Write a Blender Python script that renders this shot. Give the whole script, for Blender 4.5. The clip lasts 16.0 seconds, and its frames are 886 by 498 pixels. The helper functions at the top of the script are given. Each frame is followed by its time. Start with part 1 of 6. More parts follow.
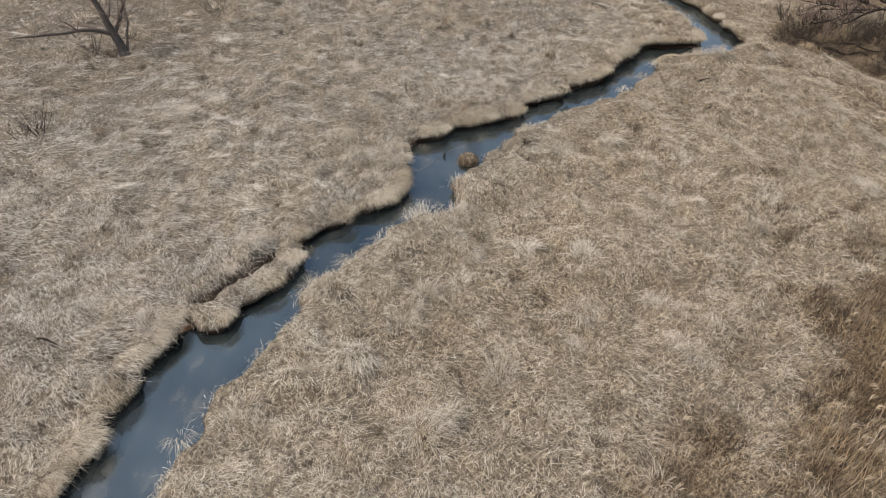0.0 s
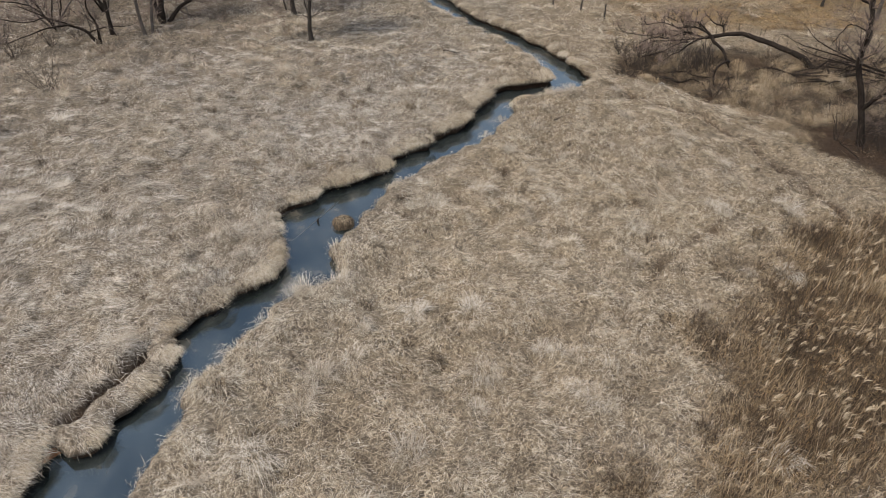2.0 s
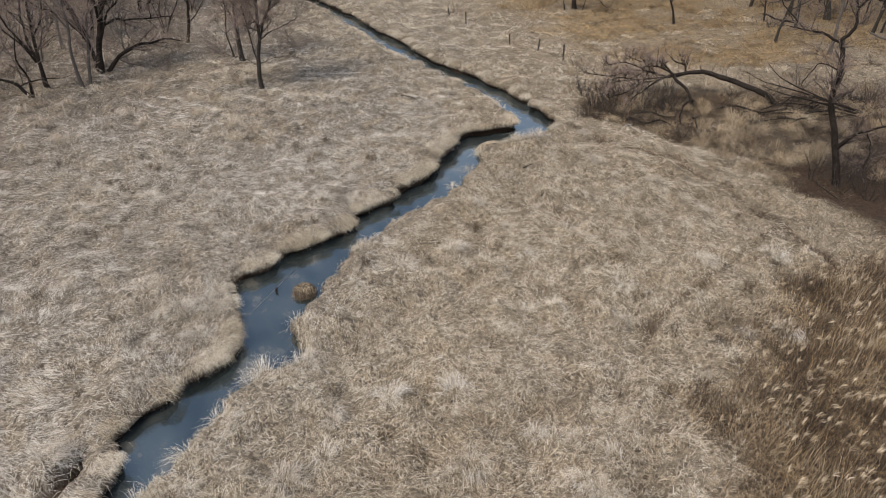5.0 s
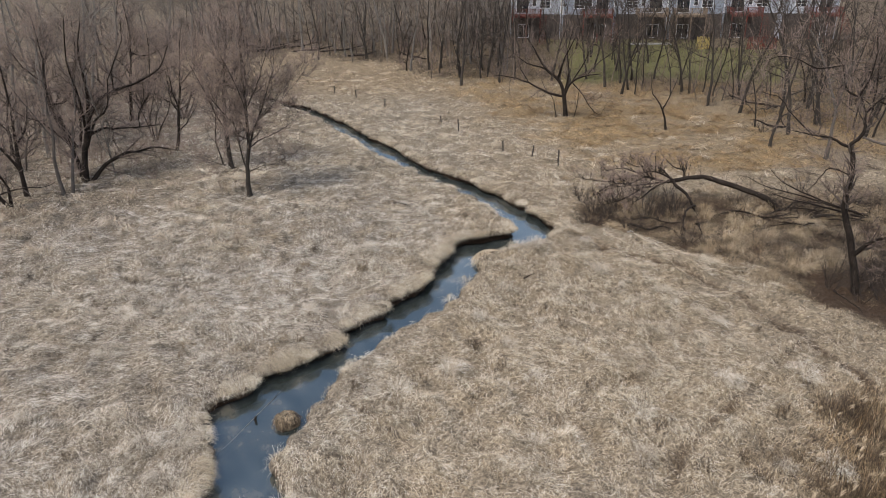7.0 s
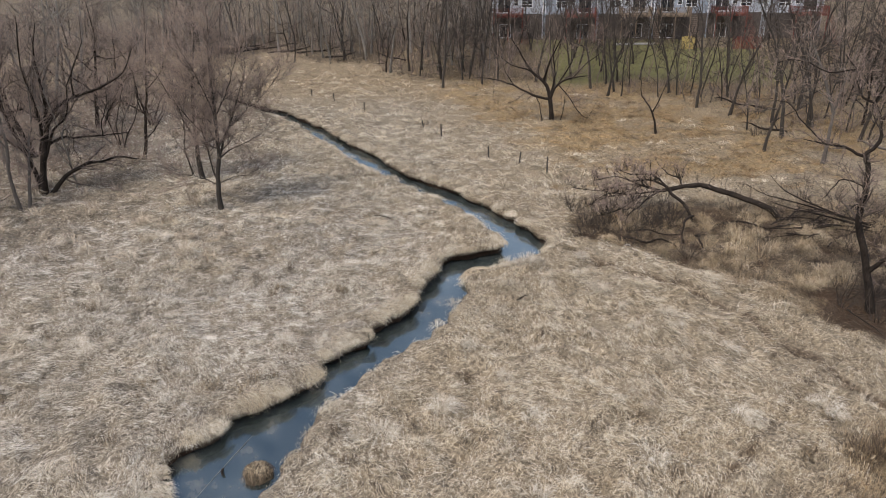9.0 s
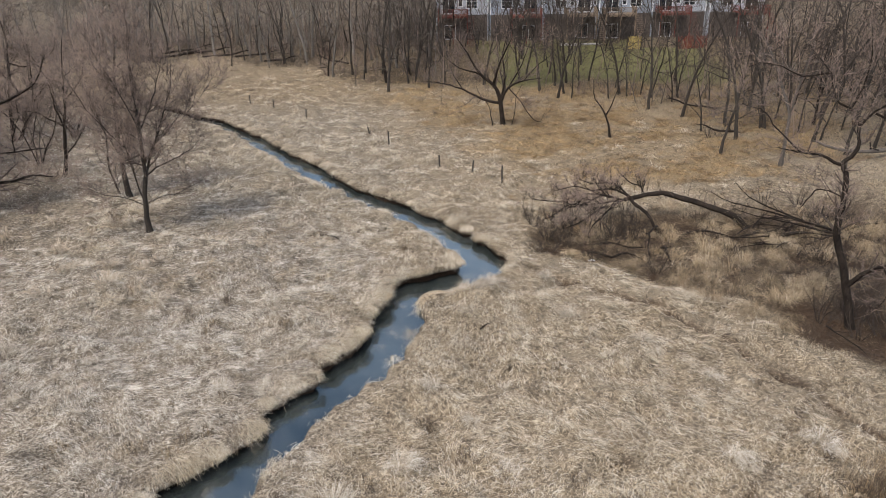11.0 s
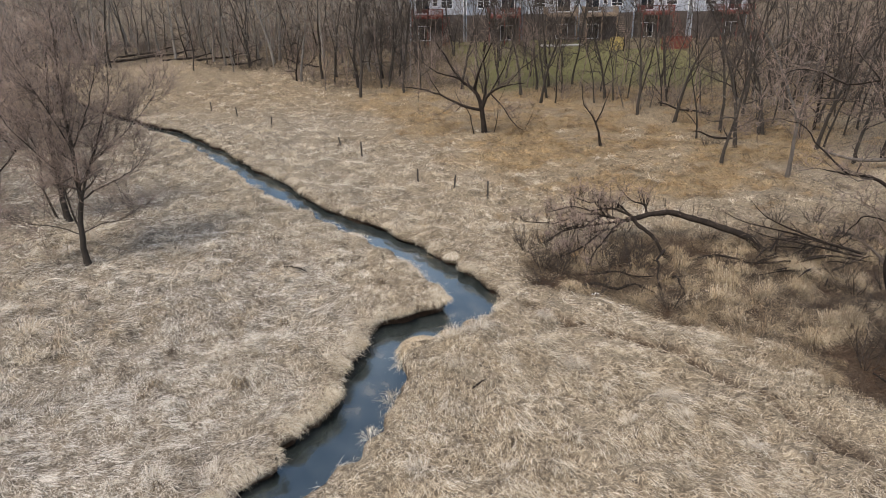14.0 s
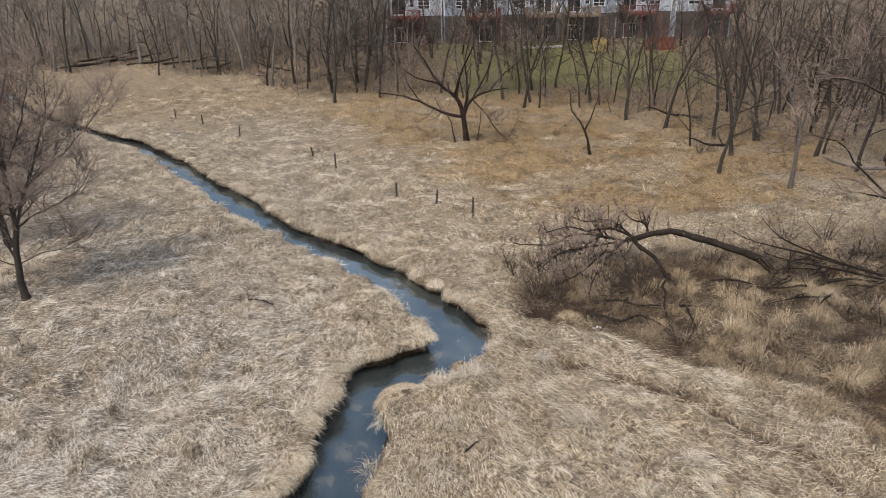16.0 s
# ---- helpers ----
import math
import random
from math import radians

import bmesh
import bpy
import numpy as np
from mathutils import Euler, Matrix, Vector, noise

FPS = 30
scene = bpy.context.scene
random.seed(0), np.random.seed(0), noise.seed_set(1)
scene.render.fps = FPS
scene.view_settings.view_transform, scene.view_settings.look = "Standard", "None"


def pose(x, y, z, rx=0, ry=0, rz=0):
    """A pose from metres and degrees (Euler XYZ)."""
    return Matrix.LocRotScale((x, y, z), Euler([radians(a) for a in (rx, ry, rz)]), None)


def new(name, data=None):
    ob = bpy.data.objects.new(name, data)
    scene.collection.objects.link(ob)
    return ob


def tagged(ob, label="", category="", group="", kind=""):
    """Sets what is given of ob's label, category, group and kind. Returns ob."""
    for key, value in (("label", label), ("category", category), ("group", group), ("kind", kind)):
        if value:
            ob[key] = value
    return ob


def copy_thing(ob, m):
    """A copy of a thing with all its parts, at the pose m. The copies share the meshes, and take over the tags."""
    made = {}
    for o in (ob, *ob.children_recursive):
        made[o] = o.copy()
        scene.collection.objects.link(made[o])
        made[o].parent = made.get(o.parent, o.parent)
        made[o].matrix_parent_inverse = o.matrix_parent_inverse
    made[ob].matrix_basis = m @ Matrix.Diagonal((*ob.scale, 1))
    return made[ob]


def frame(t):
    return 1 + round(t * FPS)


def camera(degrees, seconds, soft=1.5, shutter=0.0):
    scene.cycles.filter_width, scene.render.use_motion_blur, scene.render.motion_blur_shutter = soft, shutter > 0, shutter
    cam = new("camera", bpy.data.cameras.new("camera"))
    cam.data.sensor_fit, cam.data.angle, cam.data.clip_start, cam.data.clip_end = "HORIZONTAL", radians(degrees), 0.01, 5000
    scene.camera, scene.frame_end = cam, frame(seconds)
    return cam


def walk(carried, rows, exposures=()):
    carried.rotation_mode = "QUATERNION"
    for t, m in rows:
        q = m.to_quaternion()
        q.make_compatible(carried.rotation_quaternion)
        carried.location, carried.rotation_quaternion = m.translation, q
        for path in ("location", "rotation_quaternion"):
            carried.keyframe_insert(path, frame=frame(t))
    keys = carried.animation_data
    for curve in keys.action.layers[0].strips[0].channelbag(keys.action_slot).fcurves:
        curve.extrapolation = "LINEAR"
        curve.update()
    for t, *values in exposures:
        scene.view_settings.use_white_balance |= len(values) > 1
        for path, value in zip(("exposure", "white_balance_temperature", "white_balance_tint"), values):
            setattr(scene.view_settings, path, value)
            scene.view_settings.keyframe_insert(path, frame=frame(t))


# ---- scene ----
cam = camera(64.1, 16.0, 0.9)
METRES, EYE, TILT, LEAN, TURN = 21.675, 15.44, 0.0, 0.0, 0.0
ROWS = [
    (0.0, 0.0, 0.0, 0.0, -0.56, -36.0, 0.77),
    (0.5, -0.0022, 0.0146, 0.0095, -5.35, -34.53, 0.82),
    (1.0, -0.0063, 0.0297, 0.0175, -10.22, -33.75, 0.83),
    (1.5, -0.011, 0.0445, 0.0224, -11.13, -33.41, 0.82),
    (2.0, -0.0092, 0.0551, 0.0249, -12.87, -33.32, 0.93),
    (2.5, -0.016, 0.0663, 0.0251, -16.15, -33.36, 0.91),
    (3.0, -0.0199, 0.0804, 0.0252, -16.8, -33.37, 0.92),
    (5.5, -0.0019, 0.2141, 0.0103, -17.29, -28.22, 1.04),
    (6.0, 0.0024, 0.2402, 0.0021, -17.27, -24.04, 1.07),
    (6.5, 0.0075, 0.2668, -0.0042, -17.28, -22.84, 1.09),
    (7.0, 0.0145, 0.2954, -0.0093, -17.97, -22.56, 1.11),
    (7.5, 0.0195, 0.3265, -0.012, -18.87, -22.62, 1.08),
    (8.0, 0.0273, 0.3584, -0.0143, -18.92, -22.62, 1.1),
    (10.5, 0.075, 0.5288, -0.019, -22.67, -22.67, 1.11),
    (11.0, 0.0864, 0.5648, -0.0232, -24.13, -22.68, 1.11),
    (11.5, 0.0986, 0.6002, -0.026, -25.58, -22.7, 1.11),
    (12.0, 0.1121, 0.6356, -0.0274, -26.28, -22.7, 1.1),
    (12.5, 0.1248, 0.6708, -0.0317, -26.35, -22.69, 1.09),
    (13.0, 0.1379, 0.7079, -0.0391, -26.34, -22.69, 1.13),
    (13.5, 0.152, 0.7456, -0.0425, -26.33, -22.69, 1.13),
    (14.0, 0.1679, 0.7831, -0.0431, -26.31, -22.67, 1.13),
    (14.5, 0.1828, 0.8203, -0.0431, -26.32, -22.67, 1.14),
    (15.0, 0.2018, 0.8635, -0.0444, -26.38, -22.67, 1.16),
    (15.5, 0.2183, 0.9015, -0.049, -27.13, -22.66, 1.19),
    (16.0, 0.2375, 0.9424, -0.0533, -28.18, -22.67, 1.16),
]
walk(cam, [(t, pose(0, 0, EYE, TILT, LEAN, TURN) @ pose(METRES * x, METRES * y, METRES * z, 90 + pitch, roll, yaw)) for t, x, y, z, yaw, pitch, roll in ROWS],
     exposures=[(0.0, 0.53, 6850, 10), (3.0, 0.51, 6800, 10), (7.0, 0.68, 6580, 10), (16.0, 0.81, 6730, 10)])

# ---- world, sun ----
SUN_DIR = Vector((-0.62, -0.30, 1.10)).normalized()
world = bpy.data.worlds.new("world")
scene.world = world
world.use_nodes = True
wn = world.node_tree
sky = wn.nodes.new("ShaderNodeTexSky")
sky.sky_type, sky.sun_disc = "NISHITA", False
sky.sun_elevation = math.asin(SUN_DIR.z)
sky.sun_rotation = math.atan2(SUN_DIR.x, SUN_DIR.y)
sky.air_density, sky.dust_density = 1.0, 2.5
# broken thin cloud: paler, greyer sky in about half of the vault
cloud = wn.nodes.new("ShaderNodeTexNoise")
cloud.inputs["Scale"].default_value, cloud.inputs["Detail"].default_value, cloud.inputs["Roughness"].default_value = 3.2, 6.0, 0.55
flat = wn.nodes.new("ShaderNodeMapping")
flat.inputs["Scale"].default_value = (1.0, 1.0, 2.6)
coord = wn.nodes.new("ShaderNodeTexCoord")
wn.links.new(coord.outputs["Generated"], flat.inputs[0])
wn.links.new(flat.outputs[0], cloud.inputs["Vector"])
cover = wn.nodes.new("ShaderNodeValToRGB")
cover.color_ramp.elements[0].position, cover.color_ramp.elements[1].position = 0.42, 0.60
wn.links.new(cloud.outputs[0], cover.inputs[0])
pale = wn.nodes.new("ShaderNodeHueSaturation")
pale.inputs["Saturation"].default_value, pale.inputs["Value"].default_value = 0.72, 1.75
wn.links.new(sky.outputs[0], pale.inputs["Color"])
veil = wn.nodes.new("ShaderNodeMixRGB")
wn.links.new(cover.outputs[0], veil.inputs[0])
wn.links.new(sky.outputs[0], veil.inputs[1])
wn.links.new(pale.outputs[0], veil.inputs[2])
wn.links.new(veil.outputs[0], wn.nodes["Background"].inputs[0])
wn.nodes["Background"].inputs[1].default_value = 0.118
sun = new("sun", bpy.data.lights.new("sun", "SUN"))
sun.data.energy, sun.data.angle, sun.data.color = 1.25, radians(14.0), (1.0, 0.945, 0.86)
sun.matrix_world = SUN_DIR.to_track_quat("Z", "Y").to_matrix().to_4x4()


# ---- materials ----
def mix_rgb(nt, fac, a, b):
    n = nt.nodes.new("ShaderNodeMix")
    n.data_type = "RGBA"
    for sock, v in ((n.inputs[0], fac), (n.inputs[6], a), (n.inputs[7], b)):
        if isinstance(v, (int, float)):
            sock.default_value = v
        elif isinstance(v, tuple):
            sock.default_value = (*v, 1)
        else:
            nt.links.new(v, sock)
    return n.outputs[2]


def ramp(nt, fac, stops):
    n = nt.nodes.new("ShaderNodeValToRGB")
    e = n.color_ramp.elements
    while len(e) < len(stops):
        e.new(0.5)
    for k, (p, c) in zip(e, stops):
        k.position, k.color = p, (*c, 1)
    nt.links.new(fac, n.inputs[0])
    return n.outputs[0]


def noise_tex(nt, scale, detail=4, rough=0.6, stretch=None):
    co = nt.nodes.new("ShaderNodeTexCoord").outputs["Object"]
    if stretch:
        m = nt.nodes.new("ShaderNodeMapping")
        m.inputs["Scale"].default_value = stretch
        nt.links.new(co, m.inputs[0])
        co = m.outputs[0]
    n = nt.nodes.new("ShaderNodeTexNoise")
    n.inputs["Scale"].default_value, n.inputs["Detail"].default_value, n.inputs["Roughness"].default_value = scale, detail, rough
    nt.links.new(co, n.inputs["Vector"])
    return n.outputs[0]


def attribute(nt, name):
    n = nt.nodes.new("ShaderNodeAttribute")
    n.attribute_name = name
    return n.outputs["Fac"]


def material(name, rough=0.8, metal=0.0, spec=0.4):
    m = bpy.data.materials.new(name)
    m.use_nodes = True
    b = m.node_tree.nodes["Principled BSDF"]
    b.inputs["Roughness"].default_value, b.inputs["Metallic"].default_value = rough, metal
    b.inputs["Specular IOR Level"].default_value = spec
    return m, m.node_tree, b


def bump(nt, b, height, strength=0.5, distance=0.05):
    n = nt.nodes.new("ShaderNodeBump")
    n.inputs["Strength"].default_value, n.inputs["Distance"].default_value = strength, distance
    nt.links.new(height, n.inputs["Height"])
    nt.links.new(n.outputs[0], b.inputs["Normal"])


def noisy(name, dark, light, scale=6.0, rough=0.8, strength=0.4, distance=0.02, stretch=None, random_tint=0.0, spec=0.3):
    """A surface whose colour wanders between two tones at two scales, with fine relief."""
    m, nt, b = material(name, rough, spec=spec)
    fine, broad = noise_tex(nt, scale, 6, 0.65, stretch), noise_tex(nt, scale * 0.13, 3)
    c = mix_rgb(nt, ramp(nt, fine, [(0.3, (0, 0, 0)), (0.7, (1, 1, 1))]), dark, light)
    c2 = mix_rgb(nt, ramp(nt, broad, [(0.35, (0, 0, 0)), (0.65, (1, 1, 1))]), tuple(0.78 * v for v in dark), light)
    c = mix_rgb(nt, 0.35, c, c2)
    if random_tint:
        info = nt.nodes.new("ShaderNodeObjectInfo").outputs["Random"]
        c = mix_rgb(nt, ramp(nt, info, [(0, (0, 0, 0)), (1, (random_tint,) * 3)]), c, tuple(1.5 * v for v in light))
    nt.links.new(c, b.inputs["Base Color"])
    bump(nt, b, fine, strength, distance)
    return m


def grass_material(name):
    m, nt, b = material(name, 0.75, spec=0.25)
    tone, rust = attribute(nt, "tone"), attribute(nt, "rust")
    c = ramp(nt, tone, [(0.0, (0.06, 0.042, 0.027)), (0.3, (0.285, 0.222, 0.142)), (0.62, (0.545, 0.453, 0.312)), (1.0, (0.73, 0.660, 0.535))])
    r = ramp(nt, tone, [(0.0, (0.05, 0.03, 0.014)), (0.4, (0.235, 0.138, 0.052)), (1.0, (0.53, 0.350, 0.155))])
    weathered = ramp(nt, noise_tex(nt, 0.16, 4, 0.6), [(0.44, (0, 0, 0)), (0.62, (0.18, 0.18, 0.18))])
    grey = ramp(nt, tone, [(0.0, (0.055, 0.045, 0.04)), (0.4, (0.325, 0.290, 0.255)), (1.0, (0.68, 0.645, 0.595))])
    c = mix_rgb(nt, attribute(nt, "grey"), mix_rgb(nt, weathered, c, grey), grey)
    nt.links.new(mix_rgb(nt, rust, c, r), b.inputs["Base Color"])
    return m


GRASS = grass_material("dry_grass")


def straw(nt, turn, across, along_):
    """Streaks of straw that lie one way: noise drawn out along a turned axis."""
    co = nt.nodes.new("ShaderNodeTexCoord").outputs["Object"]
    warp = nt.nodes.new("ShaderNodeTexNoise")
    warp.inputs["Scale"].default_value = 1.3
    nt.links.new(co, warp.inputs["Vector"])
    add = nt.nodes.new("ShaderNodeVectorMath")
    add.operation = "MULTIPLY_ADD"
    add.inputs[1].default_value = (0.5, 0.5, 0.5)
    nt.links.new(warp.outputs[1], add.inputs[0])
    nt.links.new(co, add.inputs[2])
    m = nt.nodes.new("ShaderNodeMapping")
    m.vector_type = "TEXTURE"
    m.inputs["Rotation"].default_value = (0, 0, radians(turn))
    m.inputs["Scale"].default_value = (1 / along_, 1 / across, 1)
    nt.links.new(add.outputs[0], m.inputs[0])
    n = nt.nodes.new("ShaderNodeTexNoise")
    n.inputs["Scale"].default_value, n.inputs["Detail"].default_value, n.inputs["Roughness"].default_value = 1.0, 2.0, 0.55
    nt.links.new(m.outputs[0], n.inputs["Vector"])
    return n.outputs[0]


def highest(nt, a, b):
    n = nt.nodes.new("ShaderNodeMath")
    n.operation = "MAXIMUM"
    nt.links.new(a, n.inputs[0])
    nt.links.new(b, n.inputs[1])
    return n.outputs[0]


def ground_material():
    m, nt, b = material("meadow_ground", 0.95, spec=0.15)
    fibre = highest(nt, highest(nt, straw(nt, -40, 26, 4.5), straw(nt, 25, 22, 4.0)), straw(nt, 85, 24, 5.0))
    patch = noise_tex(nt, 0.35, 4)
    # the near-black low stops paint the shade between straws into the colour
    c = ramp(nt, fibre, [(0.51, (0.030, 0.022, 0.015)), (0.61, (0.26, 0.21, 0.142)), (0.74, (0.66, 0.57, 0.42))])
    c = mix_rgb(nt, ramp(nt, patch, [(0.35, (0, 0, 0)), (0.7, (0.22, 0.22, 0.22))]), c, (0.46, 0.40, 0.32))
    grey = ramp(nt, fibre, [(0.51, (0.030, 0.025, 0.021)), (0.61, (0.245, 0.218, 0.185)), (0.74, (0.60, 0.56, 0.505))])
    c = mix_rgb(nt, attribute(nt, "grey"), c, grey)
    # dark spots painted as shaded gaps in the thatch, colour only
    gap_shade = ramp(nt, noise_tex(nt, 4.5, 4, 0.7), [(0.38, (1, 1, 1)), (0.45, (0, 0, 0))])
    c = mix_rgb(nt, gap_shade, c, (0.055, 0.042, 0.030))
    rusty = ramp(nt, fibre, [(0.50, (0.045, 0.029, 0.014)), (0.60, (0.24, 0.160, 0.075)), (0.74, (0.54, 0.395, 0.215))])
    c = mix_rgb(nt, attribute(nt, "rust"), c, rusty)
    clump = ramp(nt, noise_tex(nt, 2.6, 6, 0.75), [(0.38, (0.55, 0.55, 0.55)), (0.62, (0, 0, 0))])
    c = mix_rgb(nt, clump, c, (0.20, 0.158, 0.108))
    lawn = ramp(nt, noise_tex(nt, 3, 6, 0.7), [(0.3, (0.075, 0.072, 0.028)), (0.7, (0.16, 0.145, 0.062))])
    c = mix_rgb(nt, attribute(nt, "lawn"), c, lawn)
    litter_shade = ramp(nt, fibre, [(0.50, (0.016, 0.011, 0.008)), (0.60, (0.125, 0.093, 0.060)), (0.74, (0.34, 0.26, 0.17))])
    c = mix_rgb(nt, attribute(nt, "litter_shade"), c, litter_shade)
    mud = ramp(nt, noise_tex(nt, 7, 5), [(0.3, (0.015, 0.009, 0.006)), (0.7, (0.056, 0.030, 0.016))])
    c = mix_rgb(nt, attribute(nt, "mud"), c, mud)
    nt.links.new(c, b.inputs["Base Color"])
    bump(nt, b, fibre, 0.9, 0.06)
    return m


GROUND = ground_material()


def water_material():
    m, nt, b = material("stream_water", 0.08, spec=0.5)
    b.inputs["IOR"].default_value = 2.2
    b.inputs["Specular Tint"].default_value = (0.76, 0.95, 1.0, 1)
    c = ramp(nt, noise_tex(nt, 0.9, 5, 0.6, (1.0, 0.6, 1.0)), [(0.34, (0.014, 0.018, 0.017)), (0.54, (0.036, 0.042, 0.040)), (0.72, (0.115, 0.105, 0.082))])
    nt.links.new(c, b.inputs["Base Color"])
    bump(nt, b, noise_tex(nt, 3.5, 3, 0.5), 0.10, 0.02)
    return m


WATER = water_material()
BARK = noisy("dark_bark", (0.010, 0.0075, 0.006), (0.042, 0.032, 0.025), 14, 0.9, 0.8, 0.03, (1, 1, 0.25), spec=0.1)
BARK_GREY = noisy("grey_bark", (0.035, 0.029, 0.024), (0.125, 0.105, 0.088), 12, 0.9, 0.8, 0.03, (1, 1, 0.25), 0.25)
BARK_PALE = noisy("pale_grey_bark", (0.075, 0.066, 0.056), (0.22, 0.195, 0.168), 12, 0.9, 0.8, 0.03, (1, 1, 0.25), 0.3)
BARK_BROWN = noisy("brown_bark", (0.016, 0.0125, 0.0095), (0.056, 0.045, 0.035), 12, 0.9, 0.8, 0.03, (1, 1, 0.25), 0.2)
TWIG = noisy("twig_bark", (0.130, 0.094, 0.075), (0.300, 0.223, 0.180), 9, 0.85, 0.2)
SPRAY = noisy("branch_bark", (0.024, 0.018, 0.0135), (0.078, 0.058, 0.044), 9, 0.9, 0.3)
TWIG_GREY = noisy("grey_twig_bark", (0.072, 0.057, 0.045), (0.190, 0.154, 0.123), 9, 0.9, 0.2)
BRANCH = noisy("small_branch_bark", (0.044, 0.033, 0.026), (0.130, 0.099, 0.079), 9, 0.9, 0.3)
UNDERWOOD = noisy("underwood_bark", (0.045, 0.034, 0.024), (0.125, 0.096, 0.068), 9, 0.9, 0.2)
POST = noisy("weathered_post", (0.022, 0.018, 0.015), (0.085, 0.072, 0.060), 20, 0.9, 0.6, 0.01, (1, 1, 0.2))
PALE_WOOD = noisy("bleached_branch", (0.10, 0.105, 0.10), (0.20, 0.20, 0.185), 14, 0.7, 0.3)
TWIG_PALE = noisy("pale_twig_bark", (0.13, 0.113, 0.095), (0.33, 0.295, 0.25), 9, 0.9, 0.2)
IRON = noisy("iron_silt", (0.08, 0.028, 0.009), (0.32, 0.105, 0.025), 8, 0.6, 0.4)
SOD = noisy("mossy_sod", (0.03, 0.022, 0.014), (0.13, 0.098, 0.06), 9, 0.95, 0.8, 0.04)
SIDING = noisy("white_siding", (0.34, 0.36, 0.40), (0.45, 0.47, 0.51), 2, 0.6, 0.15)
SIDING_GREY = noisy("grey_siding", (0.22, 0.25, 0.29), (0.31, 0.34, 0.39), 2, 0.6, 0.15)
SHINGLE = noisy("roof_shingle", (0.05, 0.048, 0.047), (0.12, 0.115, 0.11), 5, 0.9, 0.5)
DECK_RED = noisy("red_stained_deck", (0.10, 0.024, 0.017), (0.19, 0.052, 0.035), 7, 0.75, 0.3)
DECK_TAN = noisy("weathered_deck", (0.13, 0.09, 0.06), (0.27, 0.20, 0.14), 7, 0.8, 0.3)
FENCE_WOOD = noisy("fence_wood", (0.13, 0.10, 0.07), (0.27, 0.21, 0.15), 7, 0.85, 0.3, random_tint=0.3)
FENCE_YELLOW = noisy("new_yellow_fence_wood", (0.36, 0.26, 0.08), (0.52, 0.40, 0.15), 7, 0.8, 0.3)
TRIM = noisy("white_trim", (0.68, 0.68, 0.68), (0.8, 0.8, 0.8), 4, 0.5, 0.1)
CONCRETE = noisy("pale_concrete", (0.28, 0.265, 0.25), (0.42, 0.40, 0.375), 6, 0.9, 0.3)
LOWER = noisy("brown_lower_wall", (0.05, 0.04, 0.035), (0.11, 0.09, 0.08), 5, 0.9, 0.4)
PANE, _nt, _b = material("window_glass", 0.04, spec=0.6)
_b.inputs["Base Color"].default_value = (0.015, 0.018, 0.022, 1)


# ---- mesh helpers ----
def link_mesh(name, verts, faces, mat, parent=None, label="", smooth=True):
    me = bpy.data.meshes.new(name)
    me.from_pydata(verts, [], faces)
    me.materials.append(mat)
    if smooth:
        me.shade_smooth()
    ob = new(name, me)
    if parent:
        ob.parent = parent
    if label:
        tagged(ob, label)
    return ob


def part(name, bm, mat, parent=None, label=""):
    me = bpy.data.meshes.new(name)
    bm.to_mesh(me)
    bm.free()
    me.materials.append(mat)
    ob = new(name, me)
    if parent:
        ob.parent = parent
    if label:
        tagged(ob, label)
    return ob


def add_box(bm, x0, y0, z0, x1, y1, z1, bev=0.0):
    g = bmesh.ops.create_cube(bm, size=1.0, matrix=Matrix.Translation(((x0 + x1) / 2, (y0 + y1) / 2, (z0 + z1) / 2)) @ Matrix.Diagonal((x1 - x0, y1 - y0, z1 - z0, 1)))
    if bev:
        es = {e for v in g["verts"] for e in v.link_edges}
        bmesh.ops.bevel(bm, geom=list(es), offset=bev, segments=1, affect="EDGES")


def box(x0, y0, z0, x1, y1, z1, bev=0.0):
    bm = bmesh.new()
    add_box(bm, x0, y0, z0, x1, y1, z1, bev)
    return bm


# ---- plan of the stream and the lie of the land ----
def vnoise(x, y, seed=0):
    """Smooth lattice noise, 0 to 1, for arrays."""
    x, y = np.asarray(x, float), np.asarray(y, float)
    ix, iy = np.floor(x), np.floor(y)
    fx, fy = x - ix, y - iy
    fx, fy = fx * fx * (3 - 2 * fx), fy * fy * (3 - 2 * fy)

    def h(a, b):
        v = np.sin(a * 127.1 + b * 311.7 + seed * 74.7) * 43758.5453
        return v - np.floor(v)
    return (h(ix, iy) * (1 - fx) + h(ix + 1, iy) * fx) * (1 - fy) + (h(ix, iy + 1) * (1 - fx) + h(ix + 1, iy + 1) * fx) * fy


def fbm(x, y, seed=0, octaves=3):
    return sum(vnoise(x * 2 ** k, y * 2 ** k, seed + k) * 0.5 ** k for k in range(octaves)) / sum(0.5 ** k for k in range(octaves))


def smooth(a, b, v):
    u = np.clip((v - a) / (b - a), 0, 1)
    return u * u * (3 - 2 * u)


